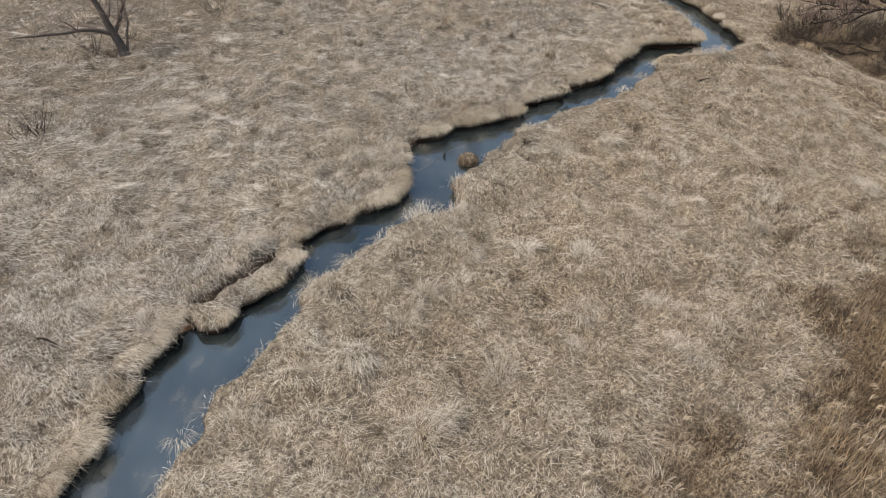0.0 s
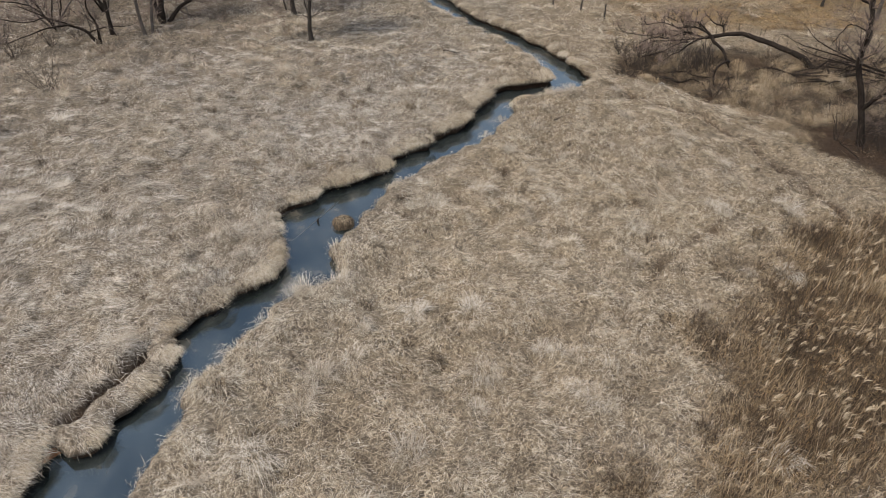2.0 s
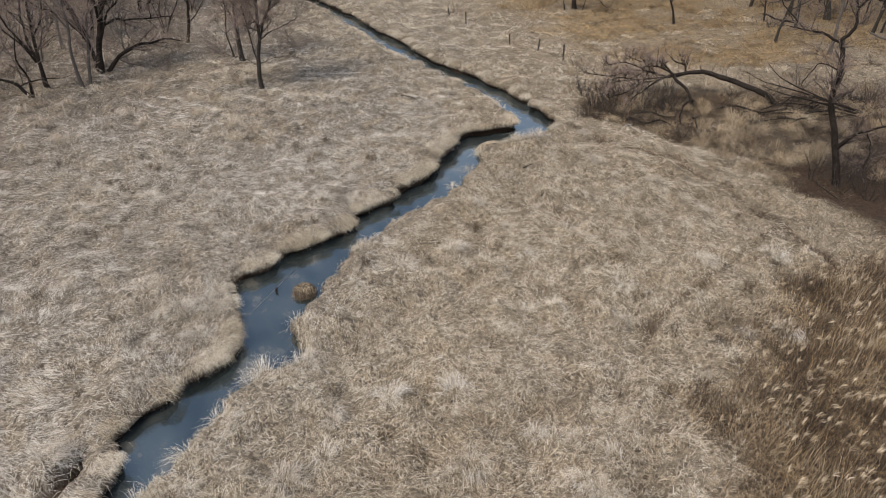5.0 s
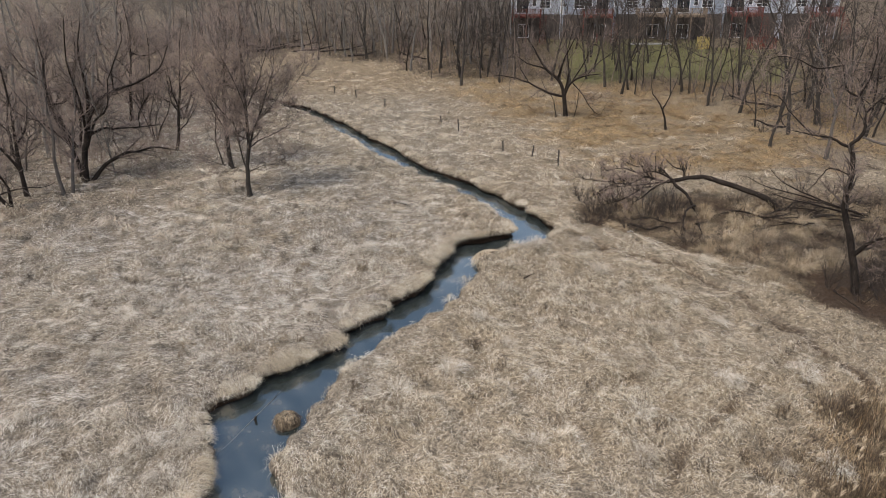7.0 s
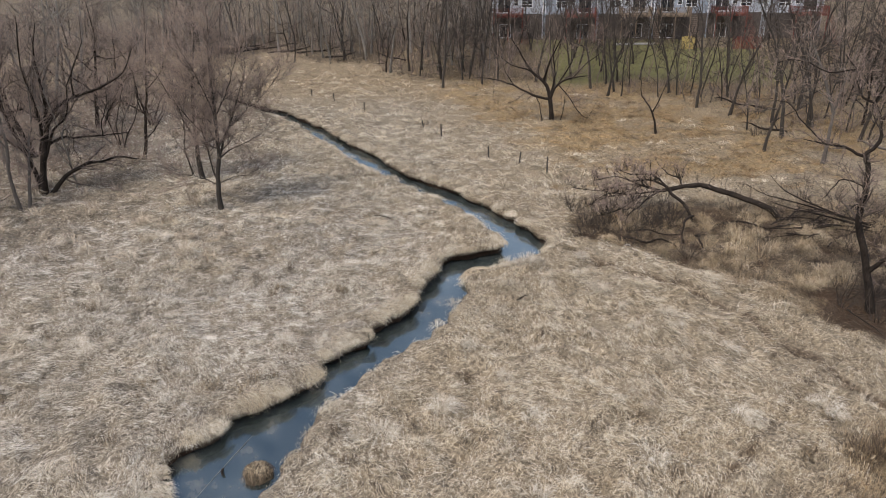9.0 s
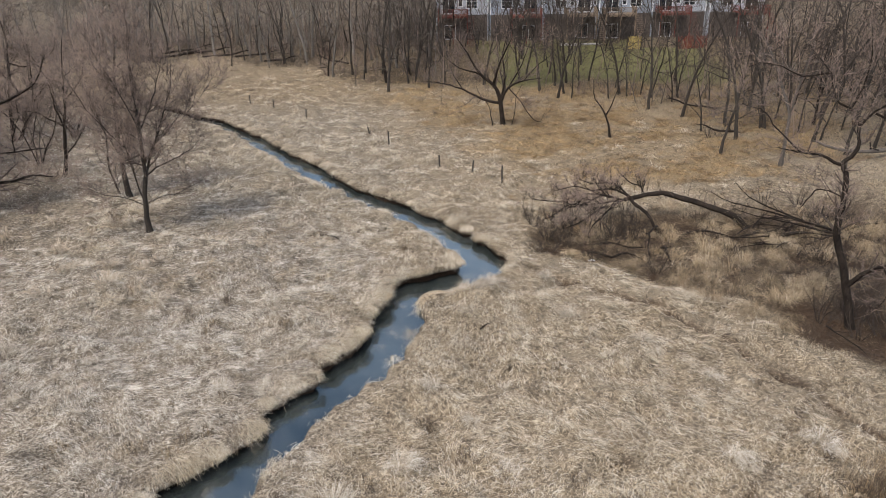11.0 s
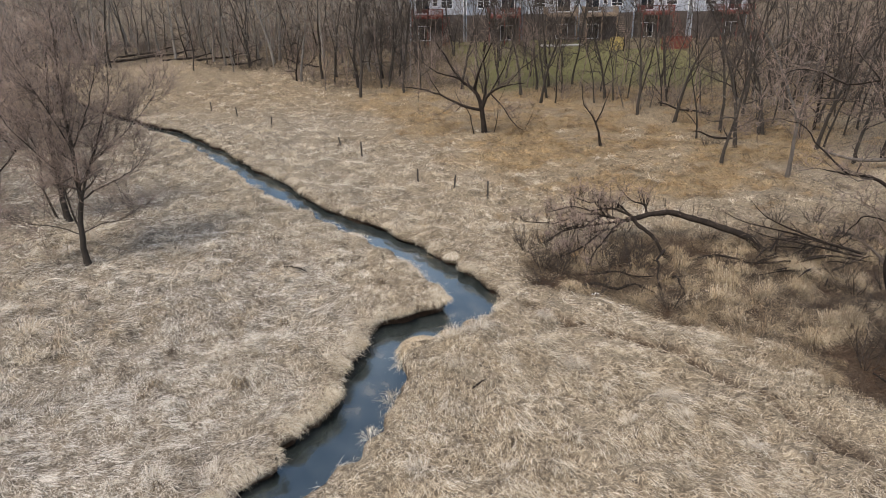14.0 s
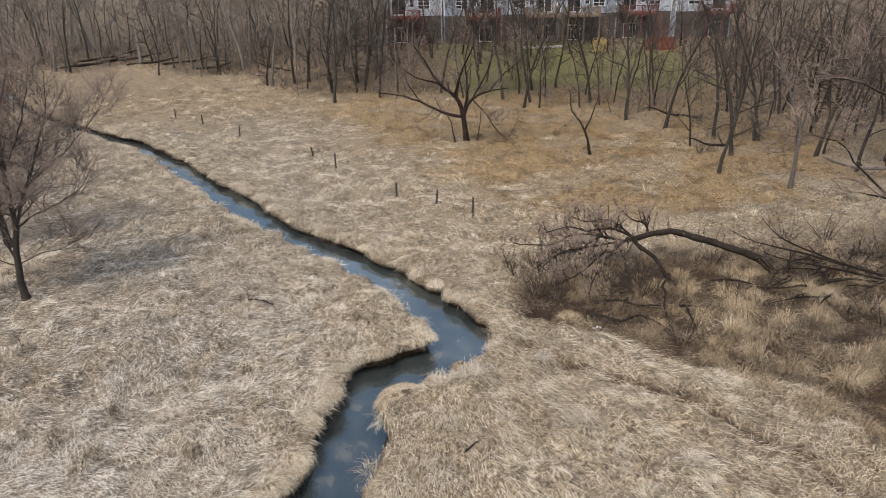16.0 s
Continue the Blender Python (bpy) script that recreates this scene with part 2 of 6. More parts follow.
BANK_LEFT = [(-19, -14), (-14, 0), (-11.2, 8), (-10.1, 11.4), (-10.0, 12.1), (-9.6, 12.4), (-9.7, 13.3), (-9.5, 14.3), (-9.0, 14.7), (-9.2, 15.9), (-8.8, 16.9), (-8.6, 17.9), (-8.1, 17.5), (-7.6, 17.2), (-7.0, 17.9),
             (-6.0, 19.1), (-5.2, 20.8), (-5.4, 22.3), (-4.1, 23.3), (-3.1, 24.4), (-2.0, 25.1), (-1.6, 26.2), (-1.6, 27.7), (-1.6, 29.2), (-1.1, 30.4), (0.2, 31.1), (0.6, 31.9), (2.1, 32.1),
             (3.7, 32.8), (4.7, 34.2), (6.2, 35.2), (7.5, 36.5), (8.7, 36.9), (9.7, 38.6), (11.0, 40.4), (12.4, 42.0), (13.8, 42.3), (15.6, 42.4), (16.6, 43.6), (16.6, 46.2), (16.2, 49.8), (15.2, 53.4),
             (14.2, 57.8), (12.7, 62.5), (11.3, 73.2), (9.6, 82.3), (6.1, 91.7), (0.8, 108.5), (-2.6, 130)]
BANK_RIGHT = [(-16, -14), (-11, 0), (-8.2, 8), (-7.4, 11.2), (-7.1, 12.4), (-6.7, 14.1), (-6.0, 15.7), (-5.4, 16.9), (-4.9, 17.6), (-4.7, 19.2), (-3.8, 20.5), (-2.4, 21.9), (-1.8, 23.0), (-1.0, 23.9), (0.2, 24.0),
              (0.5, 25.0), (0.4, 26.3), (0.9, 27.1), (1.7, 28.0), (2.5, 29.1), (3.4, 30.6), (4.6, 31.6), (5.7, 32.5), (6.7, 33.4), (8.9, 34.4), (10.6, 35.8), (12.0, 37.4), (12.4, 38.6), (13.2, 39.4),
              (14.4, 39.7), (16.3, 40.1), (18.0, 40.8), (18.7, 42.6), (18.7, 44.6), (18.5, 47.3), (17.8, 50.8), (16.7, 55.2), (15.3, 59.0), (14.7, 64.0), (13.6, 69.4), (12.1, 78.3), (9.9, 86.5), (7.1, 92.6), (1.6, 109), (-1.5, 131)]
WATER_Z = -0.49


def spline(points, steps=6):
    p = [np.array(q, float) for q in points]
    p = [2 * p[0] - p[1]] + p + [2 * p[-1] - p[-2]]
    out = []
    for a, b, c, d in zip(p, p[1:], p[2:], p[3:]):
        for k in range(steps):
            t = k / steps
            out.append(0.5 * (2 * b + (c - a) * t + (2 * a - 5 * b + 4 * c - d) * t * t + (3 * b - a - 3 * c + d) * t ** 3))
    return np.array(out + [p[-2]])


def ragged(line, seed):
    """A bank line with the small bites and lobes of tussocks hanging over the edge."""
    s = np.concatenate(([0], np.cumsum(np.hypot(*np.diff(line, axis=0).T))))
    u = np.arange(0, s[-1], 0.25)
    q = np.stack([np.interp(u, s, line[:, 0]), np.interp(u, s, line[:, 1])], 1)
    t = np.gradient(q, axis=0)
    t /= np.hypot(t[:, 0], t[:, 1])[:, None]
    n = np.stack([-t[:, 1], t[:, 0]], 1)
    return q + n * ((fbm(u * 1.3, u * 0 + seed, seed, 3) - 0.5) * 0.75)[:, None]


LEFT, RIGHT = ragged(spline(BANK_LEFT), 3), ragged(spline(BANK_RIGHT), 8)
LOOP = np.concatenate([LEFT, RIGHT[::-1]])


def stream_distance(x, y):
    """Metres from the water's edge, negative in the stream."""
    x, y = np.asarray(x, float), np.asarray(y, float)
    out = np.full(x.shape, 30.0)
    lo, hi = LOOP.min(0) - 6, LOOP.max(0) + 6
    idx = np.nonzero((x > lo[0]) & (x < hi[0]) & (y > lo[1]) & (y < hi[1]))[0]
    a, b = LOOP, np.roll(LOOP, -1, 0)
    for c in range(0, len(idx), 4000):
        i = idx[c:c + 4000]
        px, py = x[i][:, None], y[i][:, None]
        ab = b - a
        t = np.clip(((px - a[:, 0]) * ab[:, 0] + (py - a[:, 1]) * ab[:, 1]) / (ab ** 2).sum(1), 0, 1)
        d = np.hypot(px - a[:, 0] - t * ab[:, 0], py - a[:, 1] - t * ab[:, 1]).min(1)
        cross = ((a[:, 1] > py) != (b[:, 1] > py)) & (px < (b[:, 0] - a[:, 0]) * (py - a[:, 1]) / (b[:, 1] - a[:, 1] + 1e-12) + a[:, 0])
        out[i] = np.where(cross.sum(1) % 2 == 1, -d, d)
    return out


VIEW = (0.443, 0.896)


def along(x, y):
    return (x - 4) * VIEW[0] + (y - 17.8) * VIEW[1], (x - 4) * VIEW[1] - (y - 17.8) * VIEW[0]


def lawn_mask(x, y):
    s, r = along(x, y)
    return smooth(79, 83, s + 1.5 * np.sin(r * 0.3)) * smooth(0, 4, r + 1.5 * np.sin(s * 0.2)) * smooth(36, 31, r) * smooth(150, 120, s)


def wood_mask(x, y):
    """Where trees stand thick: beyond the meadow's far edge."""
    s, r = along(x, y)
    edge = 78 - 1.25 * np.clip(r - 8, 0, 24) + 27 * smooth(-2, -42, r)
    return smooth(-2, 4, s - edge + 2 * np.sin(r * 0.35))


def scrub_mask(x, y):
    """The rough low ground beyond the mound's edge, round the fallen tree."""
    edge = 25.4 - 5.2 * smooth(31.0, 43.0, y) + 0.5 * np.sin(y)
    return smooth(-0.3, 2.0, x - edge) * smooth(47.5, 43.5, y + 0.4 * np.clip(x - 28, 0, 12)) * smooth(22, 27, y) * smooth(47, 40, x)


def reed_mask(x, y):
    off = 0.69 * (x - 11) - 0.724 * (y - 12.3)
    return smooth(-4.8, 0.6, off + 5.0 * (fbm(x * 0.45, y * 0.45, 4) - 0.5)) * smooth(8.5, 12.5, y) * smooth(24.0, 21.6, y) * smooth(33, 26, x)


def rust_mask(x, y):
    reed = 0.75 * reed_mask(x, y)
    far = smooth(19, 36, x) * smooth(34, 48, y - 0.2 * x + 14 * (fbm(x * 0.1, y * 0.1, 5) - 0.5))
    edge = smooth(62, 78, along(x, y)[0]) * 0.5
    mound = 0.22 * smooth(-3, 3, x - 0.45 * y + 8 + 6 * (fbm(x * 0.15, y * 0.15, 6) - 0.5)) * smooth(10, 18, y)
    return np.clip(np.maximum(np.maximum(reed, far * (0.55 + 0.8 * smooth(0.35, 0.65, fbm(x * 0.3, y * 0.3, 64)))), np.maximum(edge, mound)), 0, 1)


def near_line(x, y, pts):
    x, y = np.asarray(x, float), np.asarray(y, float)
    out = np.full(x.shape, 1e9)
    for (ax, ay), (bx, by) in zip(pts, pts[1:]):
        t = np.clip(((x - ax) * (bx - ax) + (y - ay) * (by - ay)) / ((bx - ax) ** 2 + (by - ay) ** 2), 0, 1)
        out = np.minimum(out, np.hypot(x - ax - t * (bx - ax), y - ay - t * (by - ay)))
    return out


def trail_mask(x, y):
    """A trodden trail over the mound and the rut along its foot."""
    w = 0.25 * (fbm(x * 0.8, y * 0.8, 44) - 0.5)
    a = smooth(0.26, 0.06, near_line(x, y, [(12.4, 21.2), (13.3, 22.1), (15.9, 23.3), (20.1, 25.5), (23.9, 26.9)]) + w)
    b = smooth(0.34, 0.10, near_line(x, y, [(18.9, 40.0), (20.4, 37.5), (21.8, 34.3), (22.6, 30.0), (22.8, 27.6), (22.4, 22.7)]) + w)
    return np.maximum(0.5 * a, b)


def west_side(x, y):
    """1 on the sward west of the stream."""
    return smooth(-1, 4, np.where(y < 41, -9.5 + 0.88 * (y - 12), 16 - 0.3 * (y - 41)) - x)


def grey_mask(x, y):
    """The bleached, greyer sward west of the stream."""
    return (0.10 + 0.40 * west_side(x, y)) * (0.5 + fbm(x * 0.12, y * 0.12, 57))


def damp_shade_mask(x, y):
    """Bare, wet, peaty ground in the hollow of the scrub, and painted pit shade."""
    w = 3.0 * (fbm(x * 0.6, y * 0.6, 49) - 0.5)
    a = smooth(3.6, 1.9, np.hypot(x - 28.8, y - 29.0) + w)
    b = smooth(1.0, 0.5, np.hypot((x - 27.0) / 4.6, (y - 42.4) / 3.0) + 0.6 * w / 3.0)
    c = smooth(4.2, 1.5, np.hypot(x - 34.4, y - 31.4) + w)
    # pits: small hollows in the scrub, their shade put into the ground colour
    pits = smooth(0.52, 0.59, fbm(x * 0.75, y * 0.75, 52)) * smooth(0.3, 0.9, scrub_mask(x, y))
    d = 0.9 * smooth(1.1, 0.5, np.hypot((x + 20.0) * 0.8, y - 42.3) + 0.3 * w)
    return np.maximum(np.maximum(np.maximum(a, d), pits), np.maximum(0.7 * c, 0.6 * b))


def gully_mask(x, y):
    """A narrow gully that parts a lobe of turf from the western bank, a rill lower down and a crease behind the lobe at the bend."""
    w = 0.22 * (fbm(x * 1.3, y * 1.3, 63) - 0.5)
    a = smooth(0.36, 0.10, near_line(x, y, [(-8.7, 17.9), (-8.3, 18.6), (-7.6, 19.5), (-6.8, 20.6), (-5.5, 22.1)]) + w)
    b = 0.8 * smooth(0.34, 0.10, near_line(x, y, [(-9.6, 14.4), (-10.0, 15.2), (-9.9, 16.0)]) + w)
    c = smooth(0.30, 0.08, near_line(x, y, [(15.1, 40.0), (14.75, 39.5), (14.1, 38.9), (13.4, 38.5)]) + w)
    return np.maximum(np.maximum(a, b), c)


def thicket_shade_mask(x, y):
    """Brushy ground under the western trees, its colour darkened for their shade."""
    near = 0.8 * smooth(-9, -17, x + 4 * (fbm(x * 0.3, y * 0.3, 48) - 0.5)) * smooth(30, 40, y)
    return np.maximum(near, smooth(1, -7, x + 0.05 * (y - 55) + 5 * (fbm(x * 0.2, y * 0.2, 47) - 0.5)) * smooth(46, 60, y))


def land(x, y, d=None, cut=True):
    x, y = np.asarray(x, float), np.asarray(y, float)
    if d is None:
        d = stream_distance(x.ravel(), y.ravel()).reshape(x.shape)
    s, r = along(x, y)
    rise = 2.4 * smooth(76, 108, s) * smooth(-30, -5, r) + 1.0 * smooth(80, 140, s) * smooth(-5, -30, r)
    fade = smooth(300, 60, np.hypot(x, y))
    crease = np.abs(2 * vnoise(x * 0.75 + 0.6 * vnoise(x * 0.4, y * 0.4, 15), y * 0.75, 14) - 1)
    hum = (0.34 * (fbm(x * 0.55, y * 0.55, 11) - 0.5) + 0.50 * (fbm(x * 1.1, y * 1.1, 12, 2) - 0.5) + 0.34 * (np.sqrt(np.minimum(crease, 0.6)) - 0.55)) * fade
    mound = 0.30 * smooth(9, 2, np.hypot((x - 16) * 0.8, (y - 36) * 0.8))
    dip = -0.30 * scrub_mask(x, y) - 0.22 * damp_shade_mask(x, y) - 0.28 * trail_mask(x, y)
    lip = 0.10 * smooth(0.1, 0.8, d) * smooth(3.5, 1.2, d)
    top = hum * smooth(0.0, 1.2, d) * (1 - 0.7 * lawn_mask(x, y)) + rise + mound + dip + lip
    if not cut:
        return np.maximum(top - 0.02, -0.36)
    gully = 0.54 * gully_mask(x, y)
    bank = smooth(0.30, 0.62, d)
    return np.maximum(top - 0.02, -0.36) * bank + (1 - bank) * -0.95 - gully


# ---- ground: one sheet from the stream to the horizon ----
def steps(*runs):
    out = [runs[0][0]]
    for a, b, h in runs:
        n = max(1, round((b - a) / h))
        out += [a + (b - a) * (k + 1) / n for k in range(n)]
    return np.array(out)


gx = steps((-3000, -400, 520), (-400, -100, 60), (-100, -34, 4), (-34, -12, 0.7), (-12, 22, 0.23), (22, 38, 0.32), (38, 60, 0.55), (60, 130, 2.5), (130, 400, 54), (400, 3000, 520))
gy = steps((-3000, -400, 520), (-400, -40, 60), (-40, -16, 4), (-16, 8, 0.6), (8, 62, 0.25), (62, 110, 0.5), (110, 160, 2.0), (160, 400, 48), (400, 3000, 520))
GX, GY = np.meshgrid(gx, gy)
fx, fy = GX.ravel(), GY.ravel()
fd = stream_distance(fx, fy)
fz = land(fx, fy, fd)
ftop = land(fx, fy, fd, False)
ny, nx = GX.shape


def on_grid(values, x, y):
    """A value of the ground's grid at any place, between its corners."""
    v = values.reshape(ny, nx)
    i = np.clip(np.searchsorted(gx, x) - 1, 0, nx - 2)
    j = np.clip(np.searchsorted(gy, y) - 1, 0, ny - 2)
    u = np.clip((x - gx[i]) / (gx[i + 1] - gx[i]), 0, 1)
    w = np.clip((y - gy[j]) / (gy[j + 1] - gy[j]), 0, 1)
    return (v[j, i] * (1 - u) + v[j, i + 1] * u) * (1 - w) + (v[j + 1, i] * (1 - u) + v[j + 1, i + 1] * u) * w


def ground_z(x, y):
    """The height of the turf, out to the lip of the bank."""
    return np.where(on_grid(fd, x, y) < 0.75, on_grid(ftop, x, y), on_grid(fz, x, y))


def edge(x, y):
    return on_grid(fd, x, y)


def ground_at(x, y):
    return float(ground_z(np.array([x]), np.array([y]))[0])


def sheet(name, x, y, z, quads, mat, masks=()):
    me = bpy.data.meshes.new(name)
    me.vertices.add(len(x))
    me.vertices.foreach_set("co", np.stack([x, y, z], 1).ravel())
    me.loops.add(quads.size)
    me.loops.foreach_set("vertex_index", quads.ravel().astype(np.int32))
    me.polygons.add(len(quads))
    me.polygons.foreach_set("loop_start", np.arange(len(quads)) * 4)
    me.update()
    me.validate()
    me.shade_smooth()
    me.materials.append(mat)
    for key, val in masks:
        me.attributes.new(key, "FLOAT", "POINT").data.foreach_set("value", np.asarray(val, np.float32))
    return new(name, me)


i0 = (np.arange(ny - 1)[:, None] * nx + np.arange(nx - 1)[None, :]).ravel()
quads = np.stack([i0, i0 + 1, i0 + 1 + nx, i0 + nx], 1)
bare = smooth(0.62, 0.40, fd) + smooth(-0.30, -0.42, fz) * (fd < 3)
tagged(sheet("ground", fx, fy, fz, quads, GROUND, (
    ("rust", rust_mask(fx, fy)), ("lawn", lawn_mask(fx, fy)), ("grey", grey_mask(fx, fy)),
    # litter of wood, scrub and trail; among reeds it paints the gaps' shade
    ("litter_shade", 0.8 * np.maximum(wood_mask(fx, fy) * (1 - lawn_mask(fx, fy)) * np.maximum(smooth(76, 86, along(fx, fy)[0]), 0.4 * smooth(20, 32, along(fx, fy)[1])), np.maximum(np.maximum(1.25 * scrub_mask(fx, fy), 0.5 * thicket_shade_mask(fx, fy)), np.maximum(1.0 * trail_mask(fx, fy), 0.9 * reed_mask(fx, fy))))), ("mud", np.clip(bare + 0.75 * damp_shade_mask(fx, fy) + 0.75 * trail_mask(fx, fy) + gully_mask(fx, fy), 0, 1)))),
    "meadow floor of flattened dry grass cut by a narrow muddy stream bed", "ground", kind="structure")

# ---- stream water: a level sheet between the banks ----
wet = quads[(fd[quads].min(1) < 0.45) & (fy[quads].max(1) < 128)]
ids, back = np.unique(wet, return_inverse=True)
tagged(sheet("stream_water", fx[ids], fy[ids], np.full(len(ids), WATER_Z), back.reshape(-1, 4), WATER),
       "dark still stream water reflecting a blue sky", "water", kind="structure")


# ---- stream banks: an undercut lip of turf over dark wet earth ----
def stream_bank(line, sign, seed, label):
    t = np.gradient(line, axis=0)
    t /= np.hypot(t[:, 0], t[:, 1])[:, None]
    for _ in range(3):
        t[1:-1] = (t[:-2] + t[1:-1] + t[2:]) / 3
    nrm = np.stack([-t[:, 1], t[:, 0]], 1) * sign
    n = len(line)
    u = np.arange(n) * 0.25
    sag = 0.20 * fbm(u * 0.7, u * 0 + 9, seed, 2)
    cave = 0.06 + 0.40 * fbm(u * 0.5, u * 0 + 4, seed + 3, 2)
    profile = [(1.05, None, -0.10), (0.75, None, 0.0), (0.42, None, 0.08), (0.20, None, 0.07), (0.06, None, 0.0), (0.0, None, -0.13), ("cave", -0.24, 0), ("cave", -0.50, 0), (0.06, -0.62, 0), (-0.25, -0.90, 0)]
    rows, mud = [], []
    for d, z, dz in profile:
        off = cave if d == "cave" else np.full(n, d)
        p = line + nrm * off[:, None]
        zz = np.full(n, z) if z is not None else on_grid(ftop, p[:, 0], p[:, 1]) + dz - (sag if d != "cave" and d < 0.3 else 0)
        rows.append(np.column_stack([p, zz]))
        mud.append(np.full(n, 1.0 if z is not None else 0.0 if d > 0.1 else 0.45))
    co, m = np.concatenate(rows), np.concatenate(mud)
    k = len(profile)
    i = (np.arange(k - 1)[:, None] * n + np.arange(n - 1)[None, :]).ravel()
    quads = np.stack([i, i + 1, i + 1 + n, i + n], 1)
    if sign > 0:
        quads = quads[:, ::-1]
    ob = sheet("stream_bank", co[:, 0], co[:, 1], co[:, 2], quads, GROUND, (
        ("rust", rust_mask(co[:, 0], co[:, 1])), ("lawn", 0 * m), ("grey", grey_mask(co[:, 0], co[:, 1])), ("litter_shade", 0 * m), ("mud", m)))
    return tagged(ob, label, "bank", kind="structure")


stream_bank(LEFT, 1, 7, "undercut earth bank of the stream under overhanging dry turf")
stream_bank(RIGHT, -1, 14, "low earth bank of the stream fringed with dry grass")


# ---- grass ----
def blades_mesh(name, root, direction, length, height, drop, width, tone, rust, label, tip_up=0.45, category="grass", grey=0.1):
    """Bent blades, widest at the bend: root, bend and tip."""
    n = len(root)
    rng = np.random.default_rng(n)
    dx = np.stack([np.cos(direction), np.sin(direction), np.zeros(n)], 1)
    side = np.stack([-np.sin(direction), np.cos(direction), rng.normal(0, 0.45, n)], 1)
    side /= np.linalg.norm(side, axis=1)[:, None]
    up = np.array([0, 0, 1.0])
    w = (width / 2)[:, None] * side
    m = root + dx * (length * 0.45)[:, None] + up * height[:, None]
    tip = root + dx * length[:, None] + up * (height * tip_up - drop)[:, None]
    co = np.stack([root, m - w, m + w, tip], 1).reshape(-1, 3)
    base = (np.arange(n) * 4)[:, None]
    tri = np.concatenate([base + np.array([0, 2, 1]), base + np.array([1, 2, 3])], 1).reshape(-1)
    me = bpy.data.meshes.new(name)
    me.vertices.add(n * 4)
    me.vertices.foreach_set("co", co.ravel())
    me.loops.add(n * 6)
    me.loops.foreach_set("vertex_index", tri.astype(np.int32))
    me.polygons.add(n * 2)
    me.polygons.foreach_set("loop_start", np.arange(n * 2) * 3)
    me.update()
    me.materials.append(GRASS)
    for key, val in (("tone", tone), ("rust", rust), ("grey", grey)):
        me.attributes.new(key, "FLOAT", "POINT").data.foreach_set("value", np.repeat(np.clip(val + np.zeros(n), 0, 1), 4).astype(np.float32))
    return tagged(new(name, me), label, category, kind="stuff")


def flow(x, y):
    """The way in which the flattened grass lies."""
    return -0.9 + 5.0 * (fbm(x * 0.09, y * 0.09, 21) - 0.5) + 3.6 * (fbm(x * 0.3, y * 0.3, 22, 2) - 0.5)


def in_sweep(x, y):
    """The wedge of meadow that lies open to the flight line."""
    return (y > 7) & (x > -12 - 0.62 * (y - 8)) & (x < 12.5 + 1.0 * (y - 8))


def meadow_clumps(near, far, per_m2, seed):
    """Clump centres at a distance of near to far metres from the flight line."""
    rng = np.random.default_rng(seed)
    lo, hi = np.array([-12 - 0.62 * far, 6]), np.array([8 + far, 24 + far])
    n = int((hi - lo).prod() * per_m2)
    p = lo + rng.random((n, 2)) * (hi - lo)
    a, b = np.array([0.0, 2.0]), np.array([5.0, 20.0])
    t = np.clip(((p - a) @ (b - a)) / ((b - a) ** 2).sum(), 0, 1)
    d = np.linalg.norm(p - a - t[:, None] * (b - a), axis=1)
    p = p[(d >= near) & (d < far) & in_sweep(p[:, 0], p[:, 1])]
    x, y = p[:, 0], p[:, 1]
    thin = np.maximum(0.97 * lawn_mask(x, y), 0.35 * wood_mask(x, y))
    thin = np.maximum(thin, np.maximum(0.95 * trail_mask(x, y), 0.72 * damp_shade_mask(x, y)))
    thin = np.maximum(thin, 0.85 * smooth(0.44, 0.32, fbm(x * 2.1, y * 2.1, 41, 2)))
    p = p[rng.random(len(p)) > thin]
    return p[(edge(p[:, 0], p[:, 1]) > 0.1) & ((edge(p[:, 0], p[:, 1]) < 0.75) | (ground_z(p[:, 0], p[:, 1]) > -0.42))]


